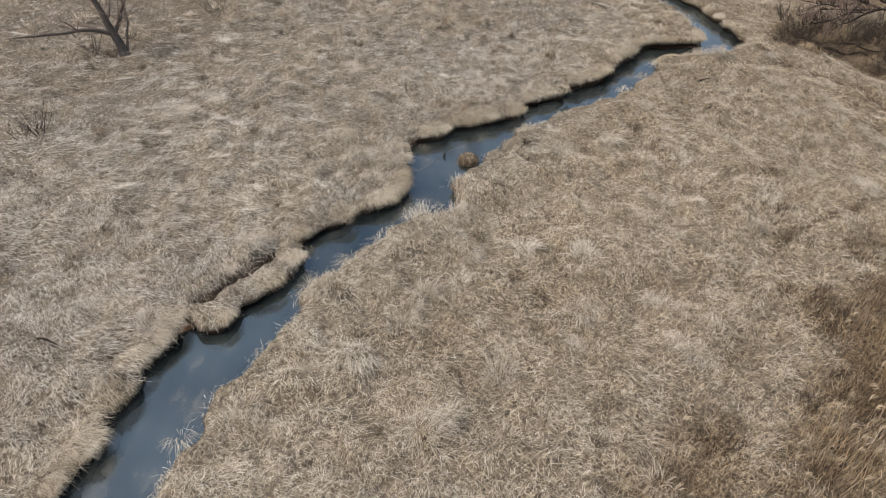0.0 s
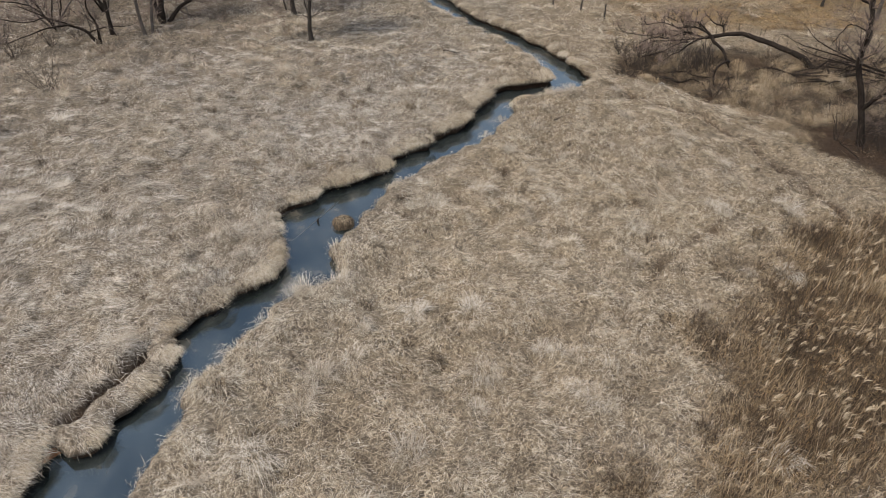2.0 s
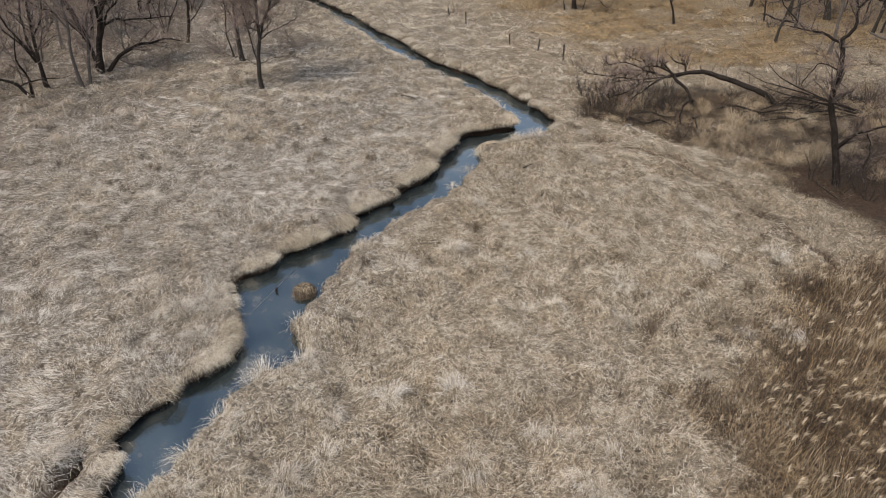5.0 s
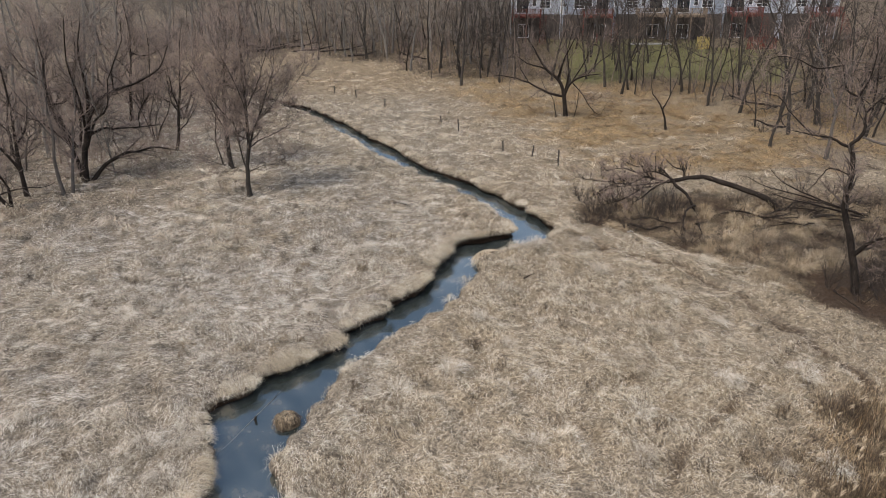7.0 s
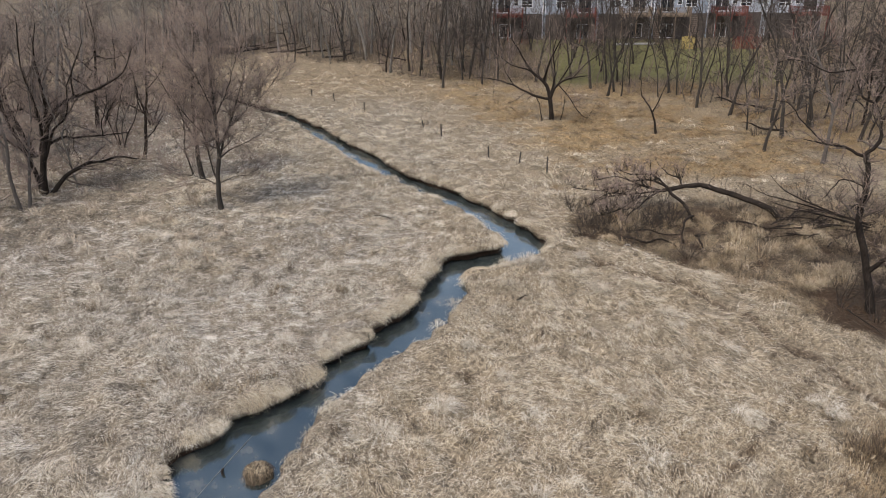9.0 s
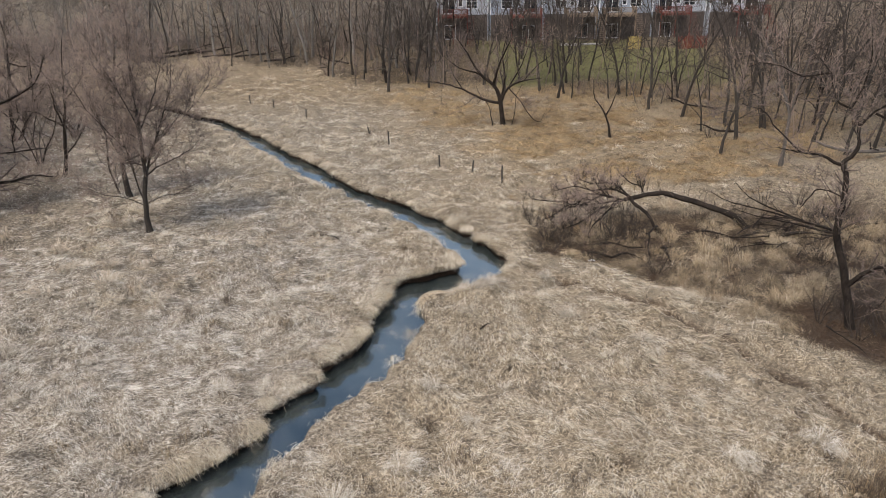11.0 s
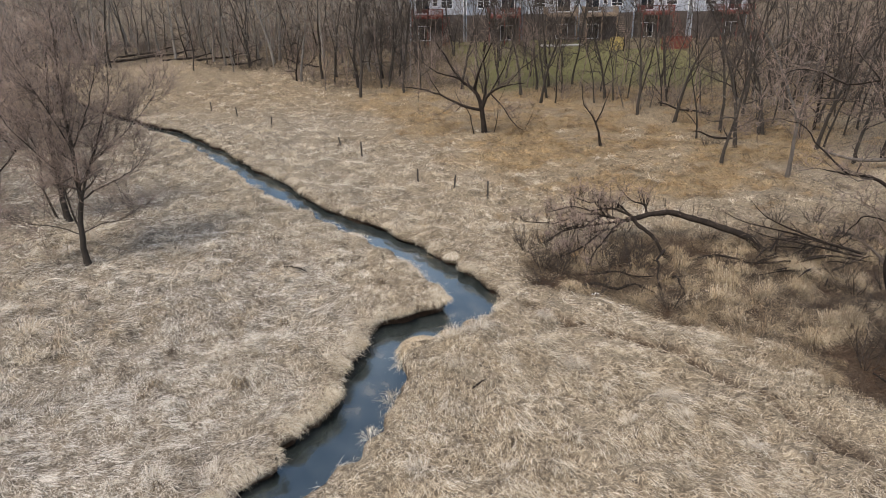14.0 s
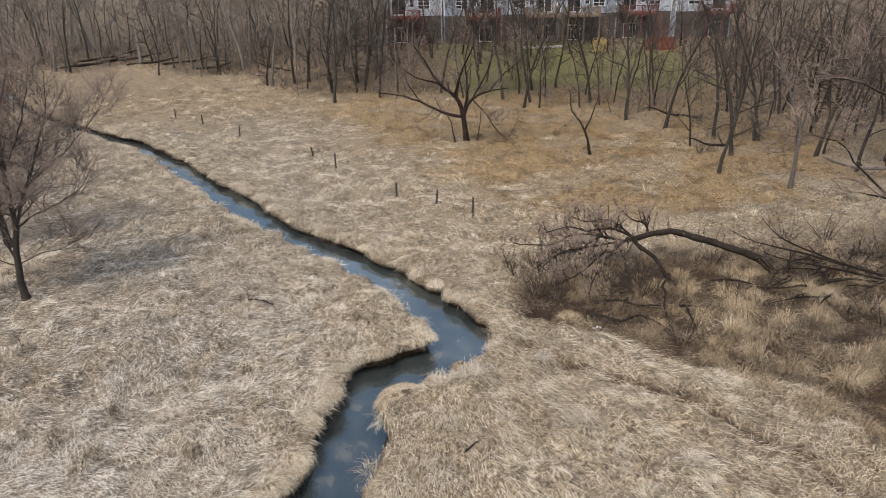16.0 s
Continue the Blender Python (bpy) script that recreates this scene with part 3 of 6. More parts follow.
def meadow(near, far, per_m2, blades, scale, seed):
    """A mat of flattened blades: clumps lie this way and that, a few of them stand up as tufts."""
    rng = np.random.default_rng(seed + 50)
    p = meadow_clumps(near, far, per_m2, seed)
    x, y = p[:, 0], p[:, 1]
    n = len(p)
    scrub, reed, rust = scrub_mask(x, y), reed_mask(x, y), rust_mask(x, y)
    low = smooth(0.0, 1.0, edge(x, y))
    crest = smooth(9.0, 4.0, np.hypot((x - 17.5) * 0.85, (y - 35.5) * 0.65))
    loose = 1 - 0.6 * np.maximum(west_side(x, y), crest)
    lie = flow(x, y)
    lie = lie + crest * ((-1.45 + 0.10 * (x - 17) + 0.9 * (fbm(x * 0.25, y * 0.25, 23) - 0.5)) - lie)
    clump_dir = lie + rng.normal(0, 0.75, n) * loose
    tuft = np.clip(rng.normal(-0.25, 1, n), 0, 3)
    clump_h = ((0.035 + 0.06 * rng.random(n) + 0.12 * tuft) * (1 + 0.5 * scrub) + 0.12 * reed) * (0.45 + 0.55 * low)
    silver = fbm(x * 0.22, y * 0.22, 31)
    c, si = np.cos(flow(x, y)), np.sin(flow(x, y))
    streak = vnoise((x * c + y * si) * 0.8, (y * c - x * si) * 2.6, 33)
    speck = fbm(x * 1.6, y * 1.6, 35, 2)
    # the reed term lowers the tone for shade among the standing reeds
    clump_tone = 0.76 - 0.25 * damp_shade_mask(x, y) + 0.09 * smooth(38, 60, np.hypot(x - 3, y - 12)) + 0.6 * (silver - 0.5) + 0.34 * (streak - 0.5) + 0.75 * (speck - 0.49) + rng.normal(0, 0.22, n) - scrub * (0.74 + 0.55 * smooth(0.46, 0.58, fbm(x * 0.7, y * 0.7, 52))) - 0.52 * reed - 0.14 * thicket_shade_mask(x, y) - 0.44 * smooth(24, 38, x) - 0.22 * smooth(34, 46, x) - 0.5 * trail_mask(x, y) - 0.16 * smooth(11, 22, x - 0.2 * (y - 20)) * smooth(40, 30, y)
    k = np.repeat(np.arange(n), blades)
    q = p[k] + rng.normal(0, 0.17 * math.sqrt(scale), (len(k), 2))
    ok = (edge(q[:, 0], q[:, 1]) > 0.03) & (ground_z(q[:, 0], q[:, 1]) > -0.45) & (gully_mask(q[:, 0], q[:, 1]) < 0.45)
    k, q = k[ok], q[ok]
    m = len(k)
    stray = rng.random(m) < 0.38
    root = np.column_stack([q, ground_z(q[:, 0], q[:, 1]) - 0.02])
    length = (0.15 + (0.60 - 0.18 * loose[k]) * rng.random(m) ** 1.4) * (1 + 0.25 * (scale - 1)) * (1 - 0.3 * reed[k])
    height = clump_h[k] * (0.2 + 1.1 * rng.random(m))
    old = rng.random(m) < 0.28
    tone = clump_tone[k] + np.where(old, -0.56, 0.13) + rng.normal(0, 0.18, m)
    width = (0.005 + 0.009 * rng.random(m)) * scale
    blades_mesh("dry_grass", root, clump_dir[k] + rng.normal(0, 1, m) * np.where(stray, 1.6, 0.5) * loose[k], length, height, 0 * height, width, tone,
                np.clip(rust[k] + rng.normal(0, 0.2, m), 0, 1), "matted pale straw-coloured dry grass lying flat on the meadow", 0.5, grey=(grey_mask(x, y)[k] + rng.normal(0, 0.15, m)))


meadow(0, 24, 13, 30, 1.0, 1)
meadow(24, 36, 7.6, 27, 1.2, 2)
meadow(36, 56, 3.6, 25, 1.4, 3)
meadow(56, 86, 1.6, 23, 1.65, 4)
meadow(86, 125, 0.45, 20, 2.0, 5)


def bank_fringe(line, sign, seed):
    """Grass that hangs over the edge of the bank towards the water in locks."""
    rng = np.random.default_rng(seed)
    t = np.gradient(line, axis=0)
    t /= np.hypot(t[:, 0], t[:, 1])[:, None]
    nrm = np.stack([-t[:, 1], t[:, 0]], 1) * sign
    pick = (line[:, 1] < 92) & (line[:, 1] > 6)
    line, nrm = line[pick], nrm[pick]
    u = np.arange(len(line)) * 0.25
    full = smooth(0.33, 0.66, fbm(u * 0.55, u * 0 + 3, seed + 20, 2))
    lock = smooth(0.2, 0.8, vnoise(np.arange(len(line)) * 0.27, np.zeros(len(line)), seed))
    mat = smooth(43, 39, line[:, 1]) * (sign < 0) + smooth(41, 45, line[:, 1]) * (sign > 0)
    k = np.repeat(np.arange(len(line)), 105)
    k = k[rng.random(len(k)) < (0.10 + 0.90 * full[k]) * (1 - 0.45 * mat[k])]
    m = len(k)
    q = line[k] + nrm[k] * (0.03 + 0.75 * rng.random(m) ** 1.2)[:, None] + rng.normal(0, 0.11, (m, 2))
    inside = ((q - line[k]) * nrm[k]).sum(1)
    z = ground_z(q[:, 0], q[:, 1]) - 0.12 * smooth(0.3, 0.0, inside)
    root = np.column_stack([q, z - 0.01])
    a = np.arctan2(-nrm[k, 1], -nrm[k, 0]) + rng.normal(0, 0.8, m) + (lock[k] - 0.5) * 2.0
    length = (np.clip(0.10 + inside * 0.8, 0.08, 0.6) + 0.20 * rng.random(m) * (0.2 + lock[k])) * (0.45 + 0.7 * rng.random(m)) * (1 - 0.45 * mat[k]) * (0.75 + 0.6 * lock[k])
    s = np.clip(line[k, 1] / 30, 1, 1.6)
    far = smooth(42, 46, line[k, 1])
    length = length * (1 - 0.35 * far)
    drop = (1 - 0.6 * far) * np.where(inside < 0.30, 0.04 + 0.24 * rng.random(m) * (0.25 + 0.75 * lock[k]), 0.02 + 0.05 * rng.random(m))
    blades_mesh("bank_grass", root, a, length, 0.06 + 0.18 * rng.random(m) * lock[k], drop, (0.007 + 0.009 * rng.random(m)) * s,
                0.54 + 0.4 * (lock[k] - 0.5) - 0.30 * (rng.random(m) < 0.3) + rng.normal(0, 0.2, m), 0.04 + 0.16 * rng.random(m), "dry grass hanging over the stream bank in shaggy locks", grey=0.4 * rng.random(m))


bank_fringe(LEFT, 1, 5)
bank_fringe(RIGHT, -1, 6)


def bank_mops(line, sign, y0, y1, gap0, gap1, seed):
    """Rounded mops of turf that lean out over the edge, combed towards the water."""
    rng = np.random.default_rng(seed)
    t = np.gradient(line, axis=0)
    t /= np.hypot(t[:, 0], t[:, 1])[:, None]
    out = -np.stack([-t[:, 1], t[:, 0]], 1) * sign
    inside = np.flatnonzero((line[:, 1] > y0) & (line[:, 1] < y1))
    spots, u = [], float(inside[0])
    while u < inside[-1]:
        spots.append(int(u))
        u += rng.uniform(gap0, gap1) / 0.25
    spots = np.array(spots)
    size = rng.uniform(0.45, 0.95, len(spots))
    k = np.repeat(np.arange(len(spots)), 330)
    m = len(k)
    a, rho = rng.random(m) * 2 * np.pi, rng.random(m) ** 0.55
    way = np.arctan2(out[spots[k], 1], out[spots[k], 0])
    q = line[spots[k]] - out[spots[k]] * (0.34 * size[k])[:, None] + np.stack([np.cos(a), np.sin(a)], 1) * (size[k] * 0.75 * rho)[:, None]
    lip = ((q - line[spots[k]]) * out[spots[k]]).sum(1)
    q = q - out[spots[k]] * np.maximum(lip + 0.02, 0)[:, None]
    z = on_grid(ftop, q[:, 0], q[:, 1]) + 0.20 * size[k] * (1 - rho ** 2)
    blades_mesh("bank_tussock", np.column_stack([q, z]), way + rng.normal(0, 0.30, len(spots))[k] + rng.normal(0, 0.35, m), size[k] * (0.22 + 0.42 * rng.random(m)), 0.03 + 0.09 * rng.random(m),
                0.05 + 0.26 * size[k] * smooth(-0.5, 0.0, lip) * rng.random(m), 0.007 + 0.009 * rng.random(m), (0.66 + rng.normal(0, 0.10, len(spots)))[k] - 0.3 * (rng.random(m) < 0.25) + rng.normal(0, 0.17, m),
                0.05 + 0.15 * rng.random(m), "rounded mop of combed dry grass leaning over the stream bank", 0.4, grey=0.25 * rng.random(m))


bank_mops(LEFT, 1, 11, 43, 0.9, 2.2, 131)
bank_mops(RIGHT, -1, 45, 82, 1.5, 3.5, 132)


def hummock(x, y, r, h, seed):
    """A rounded sod that stands in the water under a cap of drooping grass."""
    bm = bmesh.new()
    g = bmesh.ops.create_icosphere(bm, subdivisions=3, radius=1.0)
    for v in g["verts"]:
        n = noise.noise(v.co * 2.2 + Vector((x, y, 0))) + 0.5 * noise.noise(v.co * 5.0 + Vector((y, x, 0)))
        v.co = Vector((v.co.x * r * (1 + 0.25 * n), v.co.y * r * 1.05 * (1 + 0.25 * n), v.co.z * h * (1 + 0.3 * n)))
    ob = part("stream_hummock", bm, SOD)
    ob.location = (x, y, WATER_Z - 0.05)
    rng = np.random.default_rng(seed)
    m = int(700 * max(1.0, (r / 0.48) ** 2))
    pale = float(r > 0.7)
    rho, a = rng.random(m) ** 0.6, rng.random(m) * 2 * np.pi
    root = np.column_stack([x + r * rho * np.cos(a), y + r * rho * np.sin(a), WATER_Z - 0.06 + h * np.sqrt(1 - 0.9 * rho ** 2)])
    blades_mesh("stream_hummock_grass", root, a + rng.normal(0, 0.6, m), 0.06 + (0.16 + 0.16 * pale) * rng.random(m), 0.01 + 0.05 * rng.random(m), 0.05 + 0.22 * rho * rng.random(m), 0.010 + 0.012 * rng.random(m),
                0.56 + 0.16 * pale - (0.55 - 0.30 * pale) * rho + rng.normal(0, 0.18, m), 0.15 + 0.3 * rng.random(m), "cap of dry grass on a sod in the stream")
    return tagged(ob, "dark sod of earth standing in the stream", "hummock")


for hk, (hx, hy, hr, hh) in enumerate(((1.22, 28.72, 0.48, 0.40), (13.6, 39.7, 0.92, 0.68), (16.35, 40.55, 0.40, 0.48), (15.1, 40.4, 0.30, 0.40))):
    hummock(hx, hy, hr, hh, 170 + hk)


def iron_seep(x, y, rx, ry):
    """A film of orange iron silt in the notch of the bank."""
    bm = bmesh.new()
    ring = [bm.verts.new((rx * math.cos(a) * (1 + 0.3 * noise.noise((math.cos(a), math.sin(a), 3))), ry * math.sin(a) * (1 + 0.3 * noise.noise((math.sin(a), math.cos(a), 7))), 0.0)) for a in [k * math.pi / 10 for k in range(20)]]
    top = bm.verts.new((0, 0, 0.05))
    for k in range(20):
        bm.faces.new((ring[k], ring[(k + 1) % 20], top))
    ob = part("iron_seep", bm, IRON)
    ob.matrix_world = pose(x, y, WATER_Z + 0.006, 0, 0, 52)
    return tagged(ob, "rusty orange iron silt at the stream's edge", "silt")


iron_seep(-8.5, 18.0, 0.80, 0.32)


def tussocks(name, spots, seed, blades, reach, height, tone, rust, width, label, grey=0.1):
    """Fountains of arching blades round the given spots (x, y, size)."""
    rng = np.random.default_rng(seed)
    spots = np.asarray(spots, float)
    k = np.repeat(np.arange(len(spots)), blades)
    m = len(k)
    size = spots[k, 2]
    a = rng.random(m) * 2 * np.pi
    q = spots[k, :2] + np.stack([np.cos(a), np.sin(a)], 1) * (0.22 * size * rng.random(m) ** 0.5)[:, None]
    root = np.column_stack([q, np.maximum(ground_z(q[:, 0], q[:, 1]), WATER_Z + 0.18) - 0.02])
    lean = (rng.random(len(spots)) * 6.28)[k]
    a = a + 1.1 * np.sin(lean - a) + rng.normal(0, 0.4, m)
    blades_mesh(name, root, a, size * reach * (0.25 + 0.95 * rng.random(m)), size * height * (0.2 + 1.0 * rng.random(m)), 0.05 * rng.random(m), width * (0.7 + 0.6 * rng.random(m)),
                tone + rng.normal(0, 0.10, len(spots))[k] + rng.normal(0, 0.18, m), rust + rng.normal(0, 0.15, m), label, 0.55, grey=grey)


def scatter(n, seed, x0, x1, y0, y1, mask):
    rng = np.random.default_rng(seed)
    p = np.column_stack([x0 + (x1 - x0) * rng.random(n * 8), y0 + (y1 - y0) * rng.random(n * 8), 0.6 + 0.8 * rng.random(n * 8)])
    p = p[(rng.random(n * 8) < mask(p[:, 0], p[:, 1])) & (edge(p[:, 0], p[:, 1]) > 0.4)]
    return p[:n]


tussocks("tussock_grass", scatter(130, 61, 20, 42, 26, 47, lambda x, y: scrub_mask(x, y) * (1 - damp_shade_mask(x, y))), 62, 130, 0.60, 0.34, 0.10, 0.40, 0.010, "tall shaggy tan tussock grass among dead brush")
tussocks("tussock_grass", np.concatenate([np.array([(26.4, 35.5, 1.2), (27.6, 32.7, 1.3), (28.7, 38.1, 1.2), (26.7, 38.5, 1.3), (25.4, 31.9, 1.2), (28.0, 36.2, 1.3), (27.3, 37.4, 1.2), (26.9, 34.2, 1.3), (28.4, 34.0, 1.1), (25.4, 36.6, 1.1), (29.6, 36.8, 1.2), (24.6, 33.6, 1.0)]), scatter(95, 74, 21, 40, 28, 46, lambda x, y: scrub_mask(x, y) * (1 - 0.9 * damp_shade_mask(x, y)))]), 75, 260, 0.78, 0.50, 0.45, 0.40, 0.009, "pale tan tussock grass standing in low rough ground")
tussocks("tussock_grass", scatter(110, 106, 19, 38, 33, 46, lambda x, y: scrub_mask(x, y) * (1 - 0.6 * damp_shade_mask(x, y))), 107, 130, 0.55, 0.32, 0.14, 0.35, 0.009, "mid-brown tussock grass beneath the fallen tree")
tussocks("tussock_grass", scatter(280, 63, 24, 60, 44, 80, lambda x, y: rust_mask(x, y) * (1 - lawn_mask(x, y))), 64, 60, 0.9, 0.24, 0.36, 0.85, 0.020, "ochre tussock grass at the wood's edge")
tussocks("tussock_grass", scatter(110, 65, -30, 2, 46, 80, lambda x, y: 0.4 + 0 * x), 66, 90, 0.9, 0.5, 0.50, 0.2, 0.028, "pale tussock grass under the bare trees", 0.5)
tussocks("tussock_grass", scatter(60, 67, -8, 16, 11, 40, lambda x, y: 0.6 + 0 * x), 68, 110, 0.55, 0.30, 0.60, 0.1, 0.012, "low bleached tussocks of dry grass on the meadow", 0.45)
tussocks("far_tuft_grass", scatter(420, 82, -2, 46, 44, 112, lambda x, y: 0.6 * (1 - wood_mask(x, y)) * (1 - scrub_mask(x, y))), 83, 34, 0.55, 0.16, 0.14, 0.25, 0.028, "small brown tufts of old grass in the far meadow")
tussocks("far_lock_grass", scatter(420, 84, -2, 46, 44, 112, lambda x, y: 0.6 * (1 - wood_mask(x, y)) * (1 - scrub_mask(x, y)) * (1 - rust_mask(x, y))), 85, 44, 0.85, 0.28, 0.64, 0.10, 0.020, "pale combed locks of dry grass in the far meadow")
tussocks("silver_tussock", [(-0.6, 12.6, 1.7), (-2.6, 15.5, 1.5), (1.6, 14.8, 1.4), (4.6, 17.5, 1.5), (-1.2, 17.6, 1.3), (3.0, 21.0, 1.2)] + [tuple(p) for p in scatter(46, 78, -14, 22, 12, 44, lambda x, y: 0.6 * (1 - reed_mask(x, y)))], 79, 230, 0.62, 0.34, 0.66, 0.0, 0.010, "large silvery tussock of long bleached grass", 0.5)
tussocks("dark_tuft_grass", scatter(150, 72, -22, 24, 10, 46, lambda x, y: 0.5 + 0 * x), 73, 60, 0.24, 0.32, 0.04, 0.2, 0.018, "small dark tufts of old grass in the pale meadow")
tussocks("wispy_grass", [(-7.2, 12.6, 0.8), (-4.5, 19.0, 1.0), (-4.2, 19.5, 0.9), (-3.3, 20.4, 0.9), (-2.2, 21.6, 1.1), (-1.2, 23.1, 1.0), (-0.8, 23.5, 1.1), (-0.3, 23.6, 0.9), (0.75, 25.9, 0.9),
                         (10.9, 36.2, 0.9), (9.6, 34.9, 0.7), (12.2, 38.3, 0.8)], 69, 80, 0.8, 0.38, 0.72, 0.0, 0.009, "bleached wispy grass leaning out over the water")


def reeds(seed, n):
    """Tall brown reeds that lean with the wind, each tenth with a pale feathery seed head."""
    rng = np.random.default_rng(seed)
    p = scatter(n, seed + 1, 5, 29, 6, 25, lambda x, y: reed_mask(x, y) ** 1.3 * (0.35 + 0.65 * smooth(0.36, 0.58, fbm(x * 0.7, y * 0.7, 58))))
    n = len(p)
    root = np.column_stack([p[:, 0], p[:, 1], ground_z(p[:, 0], p[:, 1]) - 0.02])
    a = -0.2 + rng.normal(0, 1.1, n)
    h = (0.40 + 0.70 * rng.random(n)) * (0.5 + 0.5 * reed_mask(p[:, 0], p[:, 1]))
    reach = 0.2 + 0.35 * rng.random(n)
    blades_mesh("reed_stems", root, a, reach, h * 0.5, -0.5 * h, 0.008 + 0.008 * rng.random(n), 0.15 + 1.2 * (fbm(p[:, 0] * 0.6, p[:, 1] * 0.6, 60) - 0.5) + rng.normal(0, 0.26, n), 0.48 + rng.normal(0, 0.2, n), "standing tan and brown reeds with slender stems", 1.0)
    heads = np.repeat(np.flatnonzero(rng.random(n) < 0.028), 8)
    m = len(heads)
    tip = root[heads] + np.column_stack([np.cos(a[heads]) * reach[heads] * 0.9, np.sin(a[heads]) * reach[heads] * 0.9, h[heads] * 0.9]) + rng.normal(0, 0.025, (m, 3))
    blades_mesh("reed_heads", tip, -0.2 + rng.normal(0, 0.35, n)[heads] + rng.normal(0, 0.3, m), 0.10 + 0.20 * rng.random(m), 0.06 + 0.08 * rng.random(m), 0.02 * rng.random(m), 0.014 + 0.018 * rng.random(m), 0.46 + rng.normal(0, 0.12, m), 0.22, "pale feathery reed seed heads", 1.3)


reeds(71, 30000)
tussocks("reed_litter_grass", scatter(330, 92, 6, 28, 7, 25, reed_mask), 93, 70, 0.40, 0.36, 0.05, 0.45, 0.018, "dark dead tufts between the standing reeds")


# ---- bare trees ----
THIN = [0.0095]

class Tubes:
    def __init__(self):
        self.v, self.f = [], []

    def add(self, pts, radii, sides):
        """A tapered tube along pts, closed to a point at its tip."""
        base = len(self.v)
        n = len(pts)
        for i, (p, r) in enumerate(zip(pts, radii)):
            d = (pts[min(i + 1, n - 1)] - pts[max(i - 1, 0)]).normalized()
            a = d.orthogonal().normalized() if i == 0 else (a - d * a.dot(d)).normalized()
            b = d.cross(a)
            if i == n - 1:
                self.v.append(tuple(p))
            else:
                for k in range(sides):
                    w = 2 * math.pi * k / sides
                    self.v.append(tuple(p + (a * math.cos(w) + b * math.sin(w)) * r))
        for i in range(n - 2):
            for k in range(sides):
                o, l = base + i * sides, (k + 1) % sides
                self.f.append((o + k, o + l, o + sides + l, o + sides + k))
        o, tip = base + (n - 2) * sides, len(self.v) - 1
        for k in range(sides):
            self.f.append((o + k, o + (k + 1) % sides, tip))


def wander(rng, start, way, length, count, bend=0.25, lift=0.0):
    pts, d = [start], way.normalized()
    for _ in range(count):
        d = (d + Vector((rng.uniform(-bend, bend), rng.uniform(-bend, bend), rng.uniform(-bend, bend) + lift))).normalized()
        pts.append(pts[-1] + d * (length / count))
    return pts


def taper(r0, r1, n):
    return [r0 + (r1 - r0) * (k / max(1, n - 1)) for k in range(n)]


def sprout(rng, tubes, pts, radii, level, density, span, lift, from_=0.3):
    """Side shoots along a limb, and shoots upon those."""
    total = sum((b - a).length for a, b in zip(pts, pts[1:]))
    for _ in range(max(1, int(density * total * (1 - from_)))):
        u = from_ + (1 - from_) * rng.random()
        f = u * (len(pts) - 1)
        i = min(int(f), len(pts) - 2)
        p = pts[i].lerp(pts[i + 1], f - i)
        d = (pts[i + 1] - pts[i]).normalized()
        turn = Vector((rng.uniform(-1, 1), rng.uniform(-1, 1), rng.uniform(-0.6, 1)))
        way = (d * rng.uniform(0.3, 1.0) + turn * 0.9).normalized()
        r = max(THIN[0], 0.55 * (radii[i] + (radii[i + 1] - radii[i]) * (f - i)))
        length = span * rng.uniform(0.5, 1.2) * (1.15 - 0.5 * u)
        count = 4 if level > 1 else 2 if level else 1
        q = wander(rng, p, way, length, count, 0.32 if count > 1 else 0.1, lift)
        qr = taper(r, THIN[0] * 0.6, count + 1)
        tubes[min(level, 1)].add(q, qr, 4 if r > 0.018 else 3)
        if level > 0:
            sprout(rng, tubes, q, qr, level - 1, density * 1.45, span * 0.66, lift, 0.2)


def finish_tree(name, tree, trunk, limbs, tubes, bark, twig):
    link_mesh("trunk", trunk.v, trunk.f, bark, tree)
    for t in limbs:
        link_mesh("limb", t.v, t.f, bark, tree)
    if tubes[1].v:
        tagged(link_mesh("spray", tubes[1].v, tubes[1].f, twig if bark in (BARK_GREY, BARK_PALE) else BRANCH, tree), kind="stuff")
    if tubes[0].v:
        tagged(link_mesh("crown", tubes[0].v, tubes[0].f, twig, tree, "fine bare twigs"), kind="stuff")
    return tree


